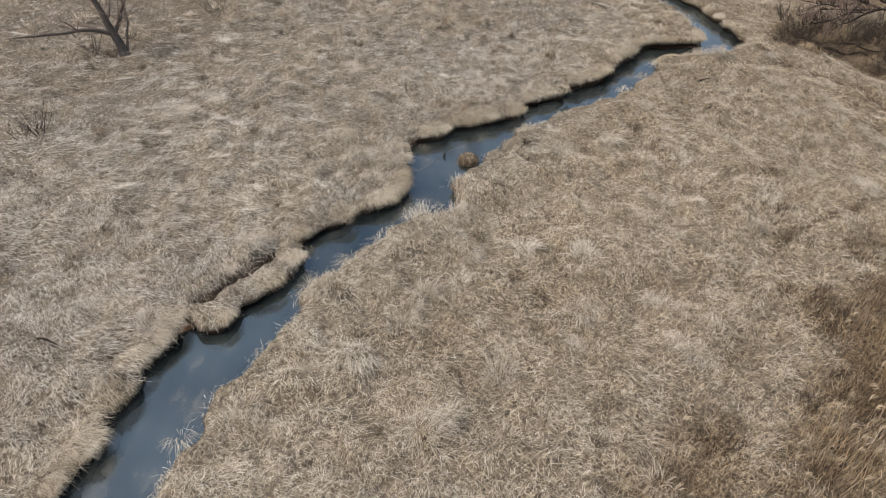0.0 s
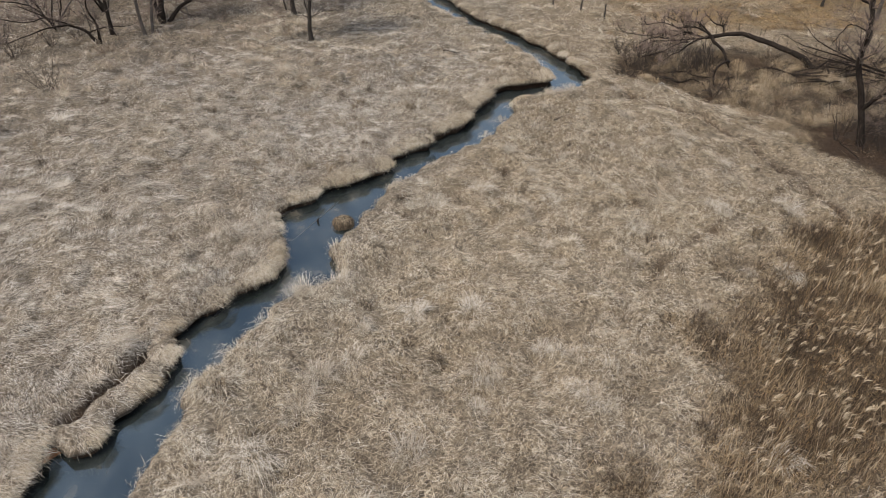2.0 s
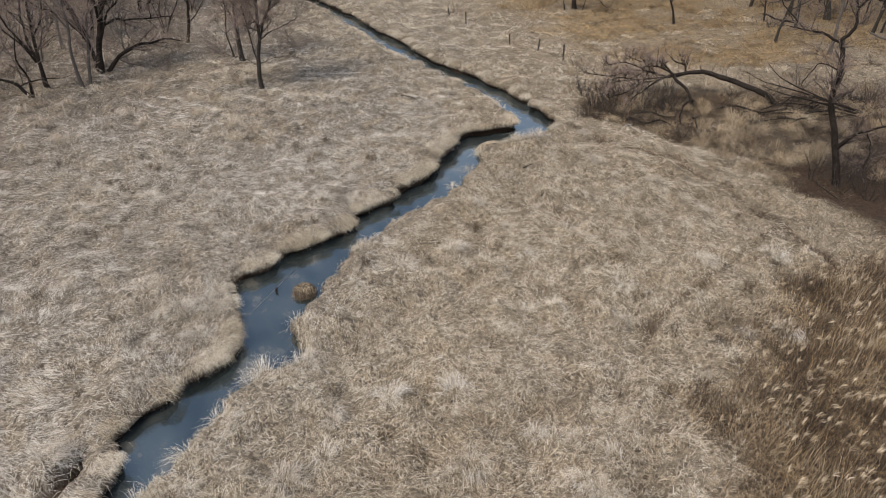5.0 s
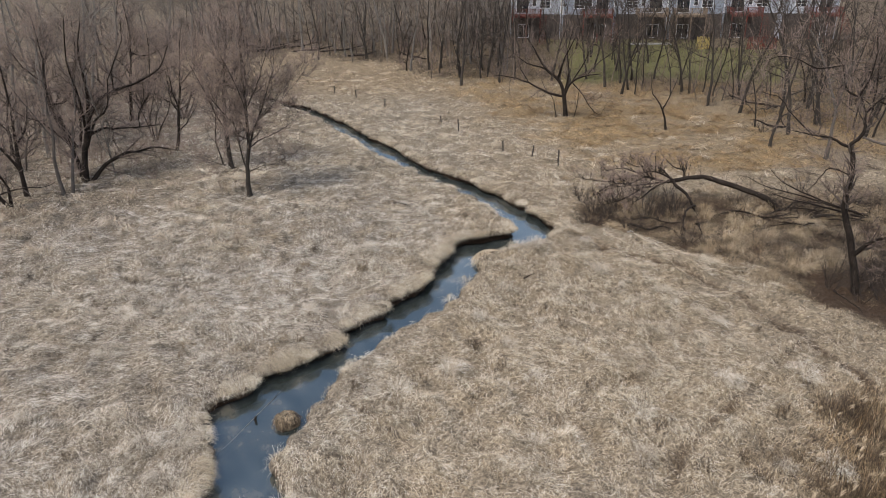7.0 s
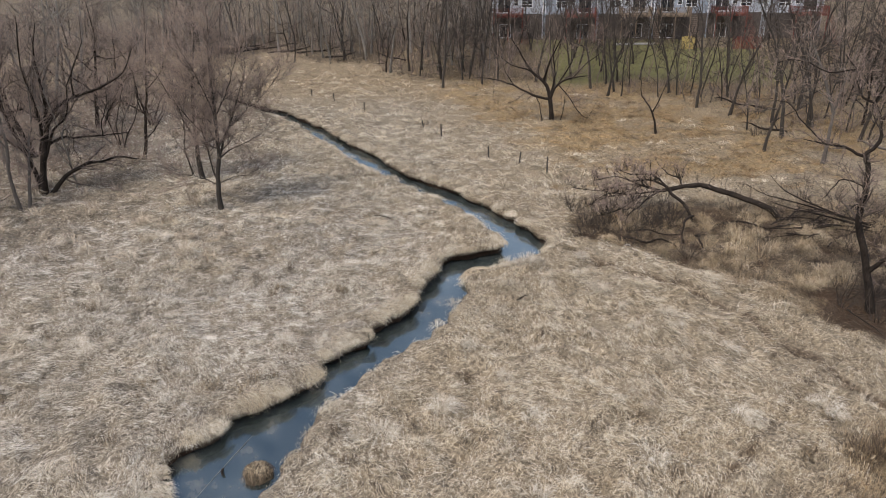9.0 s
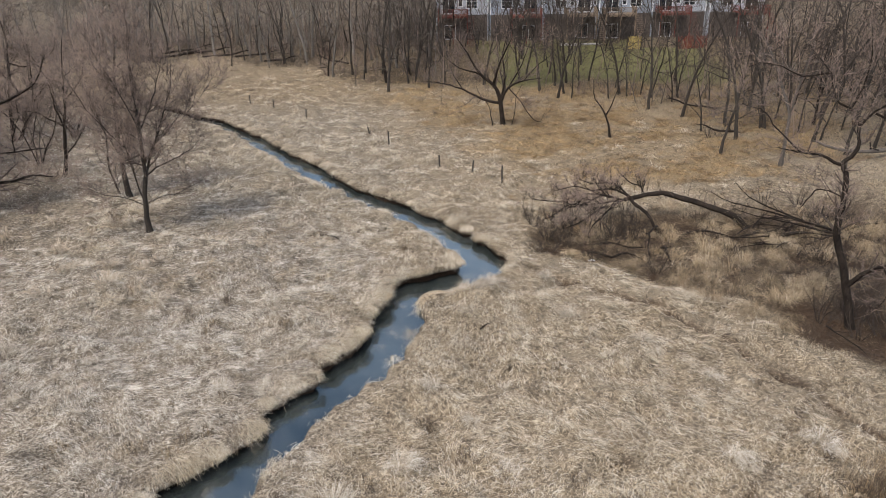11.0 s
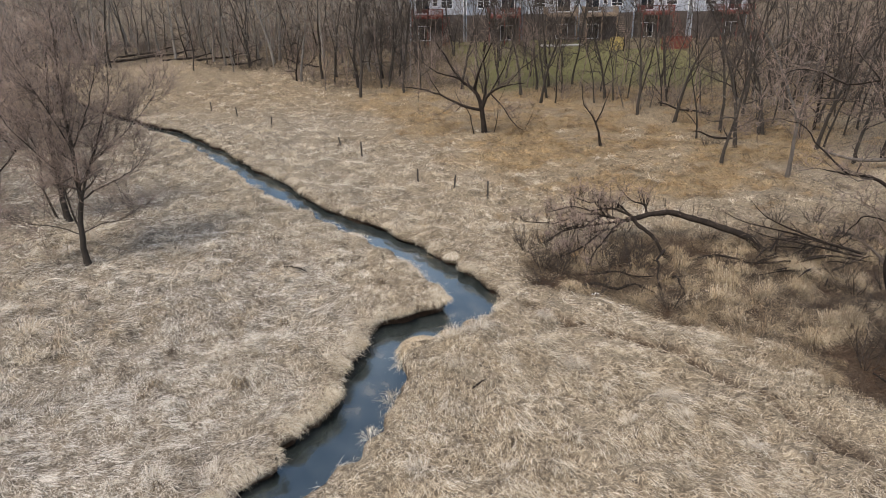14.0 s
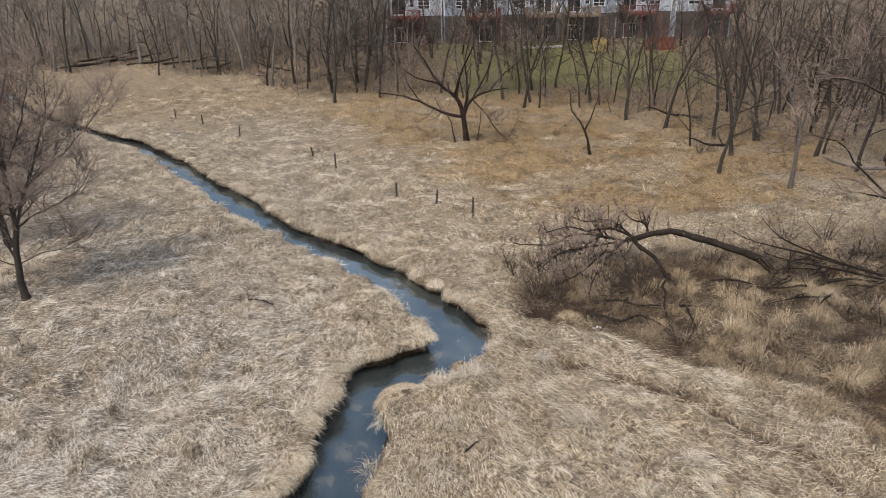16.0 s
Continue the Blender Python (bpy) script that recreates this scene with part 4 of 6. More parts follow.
def shaped_tree(name, x, y, right, limbs, seed, label, bark=BARK, twig=TWIG, density=1.6, span=1.5, level=2, lift=0.06, group=""):
    """A tree whose trunk and main limbs follow drawn lines (metres to the side, metres up, radius)."""
    rng = random.Random(seed)
    z = ground_at(x, y)
    tree = tagged(new(name), label, "tree", group)
    tree.location = (x, y, z)
    rv = Vector((right[0], right[1], 0))
    dv = Vector((-right[1], right[0], 0))
    tubes = [Tubes(), Tubes()]
    made, depth_at = [], {}
    for k, (line, r0, r1) in enumerate(limbs):
        dep = depth_at.get(line[0], 0.0)
        slope = 0.0 if k == 0 else rng.uniform(-0.35, 0.35)
        pts, run = [], 0.0
        for j, (u, v) in enumerate(line):
            if j:
                run += math.hypot(u - line[j - 1][0], v - line[j - 1][1])
            dd = dep + slope * run
            depth_at[(u, v)] = dd
            pts.append(rv * u + dv * dd + Vector((0, 0, v)))
        if k == 0 or line[0][1] < 0.3:
            pts[0].z = -0.25
        fine = []
        for i in range(len(pts) - 1):
            a, b, c, d = pts[max(i - 1, 0)], pts[i], pts[i + 1], pts[min(i + 2, len(pts) - 1)]
            for t in (0, 1 / 3, 2 / 3):
                q = 0.5 * (2 * b + (c - a) * t + (2 * a - 5 * b + 4 * c - d) * t * t + (3 * b - a - 3 * c + d) * t ** 3)
                fine.append(q + Vector((rng.uniform(-1, 1), rng.uniform(-1, 1), rng.uniform(-1, 1))) * 0.045)
        fine.append(pts[-1])
        radii = taper(r0, r1, len(fine))
        if line[0][1] < 0.3:
            radii[0] *= 1.5
            radii[1] *= 1.12
        t = Tubes()
        t.add(fine, radii, 8 if r0 > 0.06 else 6)
        made.append(t)
        sprout(rng, tubes, fine, radii, level, 0.82 * density, 1.12 * span, lift, 0.35 if k == 0 else 0.15)
    return finish_tree(name, tree, made[0], made[1:], tubes, bark, twig)


def wild_tree(name, seed, height, radius, label, spread=0.35, forks=6, bark=BARK_GREY, twig=TWIG_GREY, group="", density=2.1, first=0.3):
    """A tall woodland tree: a leaning stem, rising limbs, sparse twigs."""
    rng = random.Random(seed)
    tree = tagged(new(name), label, "tree", group)
    trunk = Tubes()
    stem = wander(rng, Vector((0, 0, -0.3)), Vector((rng.uniform(-0.05, 0.05), rng.uniform(-0.05, 0.05), 1)), height, 10, 0.17, 0.15)
    sr = taper(radius, 0.015, len(stem))
    sr[0] *= 1.3
    trunk.add(stem, sr, 6)
    tubes, limbs = [Tubes(), Tubes()], []
    for k in range(forks):
        f = (first + (0.95 - first) * (k + rng.random()) / forks) * (len(stem) - 1)
        i = min(int(f), len(stem) - 2)
        p = stem[i].lerp(stem[i + 1], f - i)
        a = rng.uniform(0, 2 * math.pi)
        way = Vector((math.cos(a) * spread * 2, math.sin(a) * spread * 2, rng.uniform(0.5, 1.1)))
        q = wander(rng, p, way, height * rng.uniform(0.25, 0.50), 6, 0.48, 0.04)
        qr = taper(max(0.028, 0.5 * sr[i]), 0.010, 7)
        t = Tubes()
        t.add(q, qr, 5)
        limbs.append(t)
        sprout(rng, tubes, q, qr, 1, density, height * 0.18, 0.04, 0.15)
    return finish_tree(name, tree, trunk, limbs, tubes, bark, twig)


THIN[0] = 0.0105
shaped_tree("bare_tree", 1.64, 55.6, (1.0, -0.021), [
    ([(0.1, 0.0), (0.12, 1.63), (0.45, 3.49), (0.56, 6.04), (0.58, 9.18), (0.81, 11.18), (0.9, 12.6)], 0.17, 0.015),
    ([(0.45, 3.49), (1.24, 5.26), (2.07, 7.0), (2.68, 8.54), (2.9, 10.0)], 0.075, 0.010),
    ([(0.45, 3.49), (1.44, 4.05), (2.38, 4.43), (3.35, 5.09), (4.1, 6.2)], 0.055, 0.008),
    ([(0.12, 1.63), (-0.08, 3.17), (-0.36, 5.04), (-0.5, 6.48), (-0.62, 9.5)], 0.06, 0.010),
    ([(0.56, 6.04), (1.34, 7.41), (1.89, 8.7), (2.6, 11.0)], 0.05, 0.008),
    ([(0.56, 6.04), (0.03, 7.85), (-0.5, 9.56), (-1.2, 11.2)], 0.05, 0.008),
    ([(1.24, 5.26), (2.2, 5.91), (3.25, 6.55), (4.14, 7.39), (5.0, 8.3)], 0.045, 0.008),
    ([(-0.36, 5.04), (-1.4, 6.5), (-2.2, 8.0), (-2.8, 9.6)], 0.045, 0.008),
    ([(0.12, 1.63), (-0.9, 2.3), (-1.9, 2.7), (-2.9, 3.4)], 0.035, 0.007),
    ([(0.12, 1.63), (1.1, 2.1), (2.0, 2.2), (2.9, 2.6)], 0.03, 0.007),
], 11, "slender bare tree with a fine fan-shaped crown beside the stream meadow", bark=BARK_BROWN, density=4.6, span=2.1, lift=0.12)
shaped_tree("bare_tree", 0.87, 63.79, (1.0, -0.01), [
    ([(0, 0.0), (-0.06, 2.94), (0.19, 6.41), (0.89, 10.1), (1.1, 12.0)], 0.19, 0.02),
    ([(-0.06, 2.94), (-1.0, 5.5), (-1.5, 8.5)], 0.08, 0.012),
    ([(0.19, 6.41), (1.5, 8.3), (2.2, 10.4)], 0.07, 0.012),
    ([(-0.06, 2.94), (0.7, 4.6), (1.6, 6.4), (2.0, 8.4)], 0.06, 0.01),
    ([(-0.5, 0.0), (-0.9, 2.2), (-0.7, 4.6), (-1.2, 7.0)], 0.08, 0.012),
], 12, "bare grey tree with a forked trunk standing in dry grass", bark=BARK_BROWN, density=4.4, span=2.05, lift=0.08)
shaped_tree("bare_tree", -9.91, 64.07, (0.985, 0.175), [
    ([(-0.04, 0.0), (0.39, 2.07), (0.75, 3.29), (1.1, 4.6), (2.0, 5.9), (3.2, 6.5), (5.0, 7.0), (6.6, 7.9), (7.6, 9.6)], 0.24, 0.03),
    ([(0.37, 0.0), (1.56, 1.02), (3.08, 1.69), (4.1, 1.75), (5.18, 1.94), (6.6, 1.56)], 0.17, 0.04),
    ([(0.75, 3.29), (1.9, 3.75), (2.63, 3.59), (4.6, 3.39), (6.65, 3.23)], 0.12, 0.03),
    ([(1.1, 4.6), (1.4, 7.0), (1.3, 9.2), (1.9, 12.0)], 0.16, 0.02),
    ([(-0.04, 0.0), (-0.42, 2.83), (-1.25, 6.05), (-1.0, 9.0), (-1.17, 12.2)], 0.18, 0.03),
    ([(0.75, 3.29), (0.8, 6.0), (0.5, 9.0), (0.9, 12.5)], 0.12, 0.02),
    ([(0.39, 2.07), (1.5, 4.4), (2.5, 5.4), (2.9, 7.4), (4.0, 9.4)], 0.10, 0.015),
    ([(-0.42, 2.83), (-2.0, 4.6), (-3.2, 5.2), (-4.6, 6.9)], 0.10, 0.015),
    ([(4.6, 3.39), (4.7, 4.4), (5.3, 5.6), (5.4, 7.0)], 0.05, 0.01),
    ([(3.2, 6.5), (3.4, 8.2), (4.4, 10.0), (4.6, 12.0)], 0.07, 0.01),
    ([(2.63, 3.59), (2.5, 2.7), (2.9, 1.9), (3.3, 1.7)], 0.035, 0.012),
], 13, "many-stemmed dark bare tree with low arching limbs", density=3.3, span=2.0)
shaped_tree("bare_tree", -10.53, 60.74, (0.981, 0.196), [
    ([(-0.32, 0.0), (-0.46, 2.14), (-0.19, 4.37), (-0.14, 6.57), (0.0, 9.37), (0.26, 11.7)], 0.14, 0.02),
    ([(0.17, 0.0), (0.67, 2.34), (1.1, 4.4), (1.59, 6.0), (1.96, 10.42)], 0.12, 0.02),
    ([(-0.19, 4.37), (-1.2, 6.4), (-2.2, 8.6)], 0.06, 0.012),
], 14, "pale double-stemmed bare tree in a tuft of grass", bark=BARK_GREY, density=3.5, span=1.93)
shaped_tree("bare_tree", -13.07, 60.36, (0.971, 0.241), [
    ([(0, 0.0), (-0.07, 2.16), (0.27, 6.03), (0.29, 10.4)], 0.18, 0.03),
    ([(-0.07, 2.16), (-1.3, 4.6), (-2.2, 8.0)], 0.1, 0.02),
    ([(0.1, 3.6), (1.1, 5.2), (1.5, 8.0)], 0.08, 0.015),
], 15, "bare tree with a thick crooked stem", density=3.3, span=2.05)
shaped_tree("bare_tree", -12.05, 75.02, (0.983, 0.185), [
    ([(0.01, 0.0), (-0.59, 2.13), (-1.05, 3.81), (-1.16, 5.64), (-1.21, 6.76), (-0.6, 8.23), (-0.71, 11.0)], 0.26, 0.03),
    ([(-1.05, 3.81), (0.14, 4.1), (0.77, 5.21), (1.2, 6.76), (2.4, 9.0)], 0.12, 0.015),
    ([(-1.16, 5.64), (-2.6, 7.2), (-3.4, 9.4)], 0.10, 0.015),
    ([(0.3, 0.0), (0.9, 2.2), (0.8, 4.6), (1.6, 8.0), (1.8, 11.0)], 0.14, 0.02),
], 21, "dark bare tree with a thick leaning trunk in the thicket", density=4.0, span=2.2)
shaped_tree("bare_tree", -8.36, 86.49, (0.994, 0.113), [
    ([(0.01, 0.0), (0.53, 3.13), (1.14, 6.84), (1.44, 9.16), (1.2, 12.0)], 0.19, 0.02),
    ([(0.53, 3.13), (-0.46, 4.3), (-1.71, 5.47), (-2.4, 7.5)], 0.10, 0.012),
    ([(1.14, 6.84), (2.57, 6.4), (4.43, 7.2), (5.4, 8.6)], 0.09, 0.012),
    ([(0.5, 0.0), (1.56, 1.75), (2.3, 3.18), (2.8, 6.61), (2.9, 9.0)], 0.15, 0.02),
    ([(2.3, 3.18), (3.8, 4.94), (5.7, 5.86), (6.8, 7.6)], 0.09, 0.012),
], 22, "crooked forked bare tree in the thicket by the stream", density=4.0, span=2.3)
shaped_tree("bare_tree", -3.52, 70.99, (0.998, 0.065), [
    ([(0.01, 0.0), (0.5, 1.82), (0.8, 3.86), (1.2, 5.86), (1.5, 8.25), (2.0, 10.5)], 0.16, 0.015),
    ([(0.5, 1.82), (1.2, 2.44), (2.13, 3.52), (2.7, 5.0)], 0.06, 0.01),
    ([(0.8, 3.86), (0.47, 5.26), (0.38, 7.25), (-0.4, 9.2)], 0.07, 0.01),
    ([(1.2, 5.86), (2.47, 7.1), (2.88, 8.38), (3.6, 10.0)], 0.06, 0.01),
    ([(0.8, 3.86), (-0.6, 4.9), (-2.0, 5.4), (-3.0, 6.8)], 0.06, 0.01),
], 23, "thin dark bare tree with twisting limbs in the thicket", density=4.2, span=2.0)
THIN[0] = 0.011
shaped_tree("bare_tree", 33.57, 69.95, (0.87, -0.494), [
    ([(0, 0.0), (-0.25, 2.19), (-0.96, 3.86), (-2.14, 4.81), (-3.29, 6.66), (-4.19, 8.0)], 0.25, 0.03),
    ([(-0.25, 2.19), (0.46, 3.61), (1.86, 4.3), (3.5, 4.52)], 0.14, 0.02),
    ([(-0.96, 3.86), (-0.26, 6.17), (0.88, 8.4)], 0.13, 0.02),
    ([(-0.25, 2.19), (-1.92, 2.45), (-3.83, 3.32), (-5.73, 3.81), (-7.64, 3.93)], 0.14, 0.02),
    ([(0.46, 3.61), (1.6, 2.4), (2.5, 1.1), (3.4, 0.7), (4.1, 2.2)], 0.06, 0.01),
    ([(-0.9, 0.0), (-1.3, 1.6), (-2.0, 3.0)], 0.06, 0.012),
    ([(0.46, 3.61), (1.6, 5.6), (2.4, 7.6)], 0.09, 0.012),
    ([(-2.14, 4.81), (-4.0, 5.4), (-5.6, 6.6)], 0.08, 0.012),
    ([(-0.25, 2.19), (0.1, 4.6), (-0.1, 6.6), (0.5, 9.4)], 0.12, 0.015),
    ([(1.86, 4.3), (3.0, 5.6), (4.2, 6.4), (5.2, 7.8)], 0.06, 0.012),
    ([(0.7, 0.0), (1.1, 1.5), (1.2, 2.9), (1.8, 4.2)], 0.045, 0.01),
    ([(-3.83, 3.32), (-4.6, 4.6), (-5.0, 5.6)], 0.05, 0.01),
], 16, "spreading bare orchard-like tree with low crooked limbs", density=2.3, span=2.3)
shaped_tree("sapling", 39.56, 61.47, (0.775, -0.632), [
    ([(0, 0.0), (-0.55, 1.89), (-1.5, 3.2), (-1.81, 4.94)], 0.11, 0.015),
    ([(-0.55, 1.89), (0.01, 3.24), (0.53, 4.98)], 0.07, 0.012),
], 17, "small forked bare sapling in tan grass", density=3.6, span=1.16)
THIN[0] = 0.010
shaped_tree("bare_tree", 28.73, 29.72, (0.634, -0.773), [
    ([(0.02, 0.0), (-0.52, 1.92), (-1.09, 3.53), (-1.35, 4.61), (-1.25, 5.72), (-1.39, 6.77), (-1.62, 7.14)], 0.175, 0.09),
    ([(-0.52, 1.92), (-0.1, 2.58), (0.54, 3.19), (1.9, 4.0)], 0.13, 0.03),
    ([(-1.62, 7.14), (-2.49, 7.49), (-3.21, 7.58), (-4.08, 7.75)], 0.07, 0.016),
    ([(-1.62, 7.14), (-1.16, 7.71), (-1.25, 8.6), (-1.65, 9.19), (-2.29, 9.64), (-2.55, 10.5), (-3.65, 11.7)], 0.085, 0.016),
    ([(-1.25, 8.6), (-0.76, 9.14), (0.6, 10.4), (1.4, 12.0)], 0.06, 0.012),
    ([(-1.65, 9.19), (-1.3, 10.6), (-1.5, 12.6)], 0.06, 0.012),
    ([(-3.21, 7.58), (-4.3, 8.6), (-4.9, 9.2), (-5.8, 9.3)], 0.04, 0.010),
    ([(-1.25, 5.72), (-2.2, 5.9), (-2.6, 5.3), (-2.9, 4.6)], 0.035, 0.012),
    ([(-0.76, 9.14), (-0.2, 9.0), (0.8, 9.5), (1.9, 9.4), (2.8, 10.1)], 0.05, 0.012),
    ([(0.54, 3.19), (0.9, 2.6), (1.0, 1.8), (0.8, 1.0)], 0.03, 0.010),
    ([(-2.55, 10.5), (-3.6, 10.4), (-4.8, 10.9), (-6.0, 10.6)], 0.04, 0.010),
], 18, "crooked dark bare tree with a sinuous trunk above brush", density=4.2, span=1.55)
THIN[0] = 0.011
shaped_tree("leaning_tree", 44.88, 48.23, (0.597, -0.802), [
    ([(0, 0.0), (0.05, 1.96), (0.08, 3.84), (0.48, 6.4), (0.9, 9.0)], 0.15, 0.03),
    ([(0.08, 3.84), (-1.13, 6.3), (-2.48, 8.71), (-4.05, 10.4)], 0.11, 0.02),
], 19, "leaning bare tree with a broken forked stem", bark=BARK_GREY, density=2.0, span=1.5)


shaped_tree("bare_tree", -13.8, 58.6, (0.96, 0.28), [
    ([(0, 0.0), (-0.6, 0.9), (-1.6, 1.6), (-3.0, 2.4), (-4.8, 3.6)], 0.15, 0.02),
    ([(0, 0.0), (0.1, 1.4), (-0.3, 3.0), (0.2, 5.0)], 0.12, 0.02),
    ([(-1.6, 1.6), (-3.2, 1.5), (-5.0, 0.9), (-6.4, 0.5)], 0.07, 0.012),
    ([(-0.6, 0.9), (0.9, 1.3), (2.2, 1.2), (3.2, 1.6)], 0.06, 0.012),
    ([(-3.0, 2.4), (-4.4, 2.3), (-6.2, 2.9), (-7.6, 2.6)], 0.05, 0.01),
], 24, "low sprawling dark bare tree with limbs close to the ground", density=3.2, span=1.5)
shaped_tree("bare_tree", -19.0, 41.6, (0.89, 0.45), [
    ([(0, 0.0), (-0.25, 1.3), (-0.6, 2.6), (-1.0, 4.4), (-1.2, 7.0)], 0.30, 0.05),
    ([(-0.25, 1.3), (-1.6, 1.9), (-3.4, 2.0), (-5.6, 2.3)], 0.14, 0.03),
    ([(-0.25, 1.3), (0.35, 2.3), (0.9, 3.6), (1.6, 6.0)], 0.14, 0.03),
    ([(0.1, 0.0), (0.55, 1.3), (0.75, 2.4), (0.4, 3.6)], 0.09, 0.02),
], 20, "thick grey-brown bare tree with low crooked limbs", bark=BARK_GREY, density=2.92, span=1.50)

THIN[0] = 0.017
# ---- the woods at the meadow's edge ----
wood_kinds = [wild_tree("woodland_tree", 100 + k, h, r, "tall bare woodland tree with a grey trunk", sp, fk, BARK_PALE if k % 3 else BARK_BROWN, TWIG_GREY, "trees of the bare wood", first=fi)
              for k, (h, r, sp, fk, fi) in enumerate([(14, 0.17, 0.32, 7, 0.3), (12, 0.14, 0.4, 7, 0.2), (16, 0.21, 0.28, 8, 0.35), (10, 0.11, 0.45, 7, 0.15), (13, 0.16, 0.35, 7, 0.25), (8, 0.08, 0.4, 6, 0.12)])]


dark_kinds = [wild_tree("woodland_tree", 120 + k, h, r, "bare woodland tree with a slim brown trunk", sp, fk, BARK_BROWN, SPRAY, "trees of the bare wood", first=fi)
              for k, (h, r, sp, fk, fi) in enumerate([(13, 0.13, 0.36, 8, 0.15), (11, 0.10, 0.42, 8, 0.12), (9, 0.08, 0.45, 7, 0.1), (14, 0.16, 0.32, 8, 0.25)])]


def shrub(seed, height, stems, name="shrub", label="leafless tangled shrub with thin brown stems", group="shrubs of the wood's edge", mat=TWIG):
    rng = random.Random(seed)
    ob = tagged(new(name), label, "shrub", group)
    tubes, main = [Tubes(), Tubes()], Tubes()
    for k in range(stems):
        a = 2 * math.pi * (k + rng.random()) / stems
        way = Vector((math.cos(a) * 0.6, math.sin(a) * 0.6, rng.uniform(0.7, 1.3)))
        q = wander(rng, Vector((math.cos(a) * 0.15, math.sin(a) * 0.15, -0.1)), way, height * rng.uniform(0.6, 1.1), 4, 0.22, 0.02)
        qr = taper(0.022, 0.008, 5)
        main.add(q, qr, 3)
        sprout(rng, tubes, q, qr, 1, 2.6, height * 0.35, 0.05, 0.1)
    tagged(link_mesh("stem", main.v, main.f, mat, ob), kind="stuff")
    tagged(link_mesh("brush", tubes[1].v + tubes[0].v, tubes[1].f + [tuple(i + len(tubes[1].v) for i in f) for f in tubes[0].f], mat, ob), kind="stuff")
    return ob


shrub_kinds = [shrub(200 + k, h, n) for k, (h, n) in enumerate([(1.6, 9), (2.2, 10), (2.8, 9), (1.2, 10)])]


def plant(kinds, spots, seed):
    """Sets copies of the kinds out at the spots, turned and scaled at random."""
    rng = random.Random(seed)
    first = set()
    for x, y in spots:
        k = rng.randrange(len(kinds))
        m4 = Matrix.Translation((x, y, ground_at(x, y))) @ Matrix.Rotation(rng.uniform(0, 6.28), 4, "Z")
        if k in first:
            copy_thing(kinds[k], m4)
        else:
            first.add(k)
            kinds[k].matrix_basis = m4


def wood_spots(n, seed, s0, s1, r0, r1, gap, chance):
    rng = random.Random(seed)
    out = []
    for _ in range(40000):
        if len(out) == n:
            break
        s, r = rng.uniform(s0, s1), rng.uniform(r0, r1)
        x, y = 4 + s * VIEW[0] + r * VIEW[1], 17.8 + s * VIEW[1] - r * VIEW[0]
        if rng.random() > chance(x, y, s, r) or edge(np.array([x]), np.array([y]))[0] < 1.5:
            continue
        if all((x - a) ** 2 + (y - b) ** 2 > gap * gap for a, b in out):
            out.append((x, y))
    return out


def in_wood(x, y, s, r):
    lawn = float(lawn_mask(np.array(x), np.array(y)))
    return float(wood_mask(np.array(x), np.array(y))) * (1 - 0.93 * lawn)


def understorey():
    """Low crooked understorey trees, wider than the tall ones."""
    return [wild_tree("understorey_tree", 190 + k, h, r, "low crooked bare understorey tree with tangled limbs", sp, fk, BARK_BROWN if k % 2 else BARK, TWIG_PALE if k % 2 else SPRAY, "understorey of the bare wood", 2.6, 0.12)
            for k, (h, r, sp, fk) in enumerate([(6.5, 0.11, 0.75, 10), (7.0, 0.11, 0.85, 11), (8.5, 0.14, 0.7, 12), (8.0, 0.12, 0.9, 12)])]


pole_kinds = [wild_tree("pole_sapling", 150 + k, h, r, "thin bare pole of a young woodland tree", 0.3, 5, BARK_GREY if k % 2 else TWIG, TWIG_GREY, "young poles of the bare wood", 1.6, 0.1)
              for k, (h, r) in enumerate([(7, 0.05), (6, 0.045), (8, 0.06), (5, 0.04)])]


def left_thicket(x, y, s, r):
    """The stand of trees west of the upper stream."""
    return 1.0 if 62 < y < 125 and x < -3.5 - 0.02 * (y - 60) and x > -46 else 0.0


plant(dark_kinds, [(46.4, 77.9), (45.6, 79.4), (52.4, 75.9), (52.2, 77.2), (49.7, 69.0), (56.6, 72.6), (47.3, 59.0), (43.3, 52.6), (47.9, 55.5), (53.3, 57.6), (57.3, 60.1), (52.1, 48.5), (53.1, 52.4), (54.4, 52.7), (56.0, 49.0), (58.5, 54.0), (60.5, 58.0), (62.0, 51.0), (55.5, 55.8), (51.0, 60.0), (58.0, 64.0), (50.0, 64.5), (62.5, 63.0), (35.8, 97.1), (33.2, 99.8), (27.3, 111.3), (16.6, 121.3)]
      + wood_spots(16, 94, 84, 99, -10, 16, 1.8, lambda x, y, s, r: 1.0)
      + wood_spots(38, 77, 42, 100, -14, 62, 1.5, lambda x, y, s, r: in_wood(x, y, s, r) if s < 97 else 0)
      + wood_spots(28, 85, 67, 83, -14, 44, 1.5, lambda x, y, s, r: 1.0 if s > 78 - 0.8 * max(r - 8, 0) else 0.0), 76)
plant(wood_kinds, wood_spots(120, 78, 80, 132, -72, -4, 1.6, in_wood) + wood_spots(30, 93, 112, 155, -90, -8, 2.5, in_wood) + wood_spots(22, 84, 30, 110, -70, -15, 2.0, left_thicket), 79)
plant(understorey(), wood_spots(16, 111, 96, 104, -8, 40, 2.2, lambda x, y, s, r: 1.0) + wood_spots(24, 112, 42, 74, 26, 58, 2.3, in_wood) + wood_spots(22, 113, 82, 112, -50, -4, 2.5, in_wood), 114)
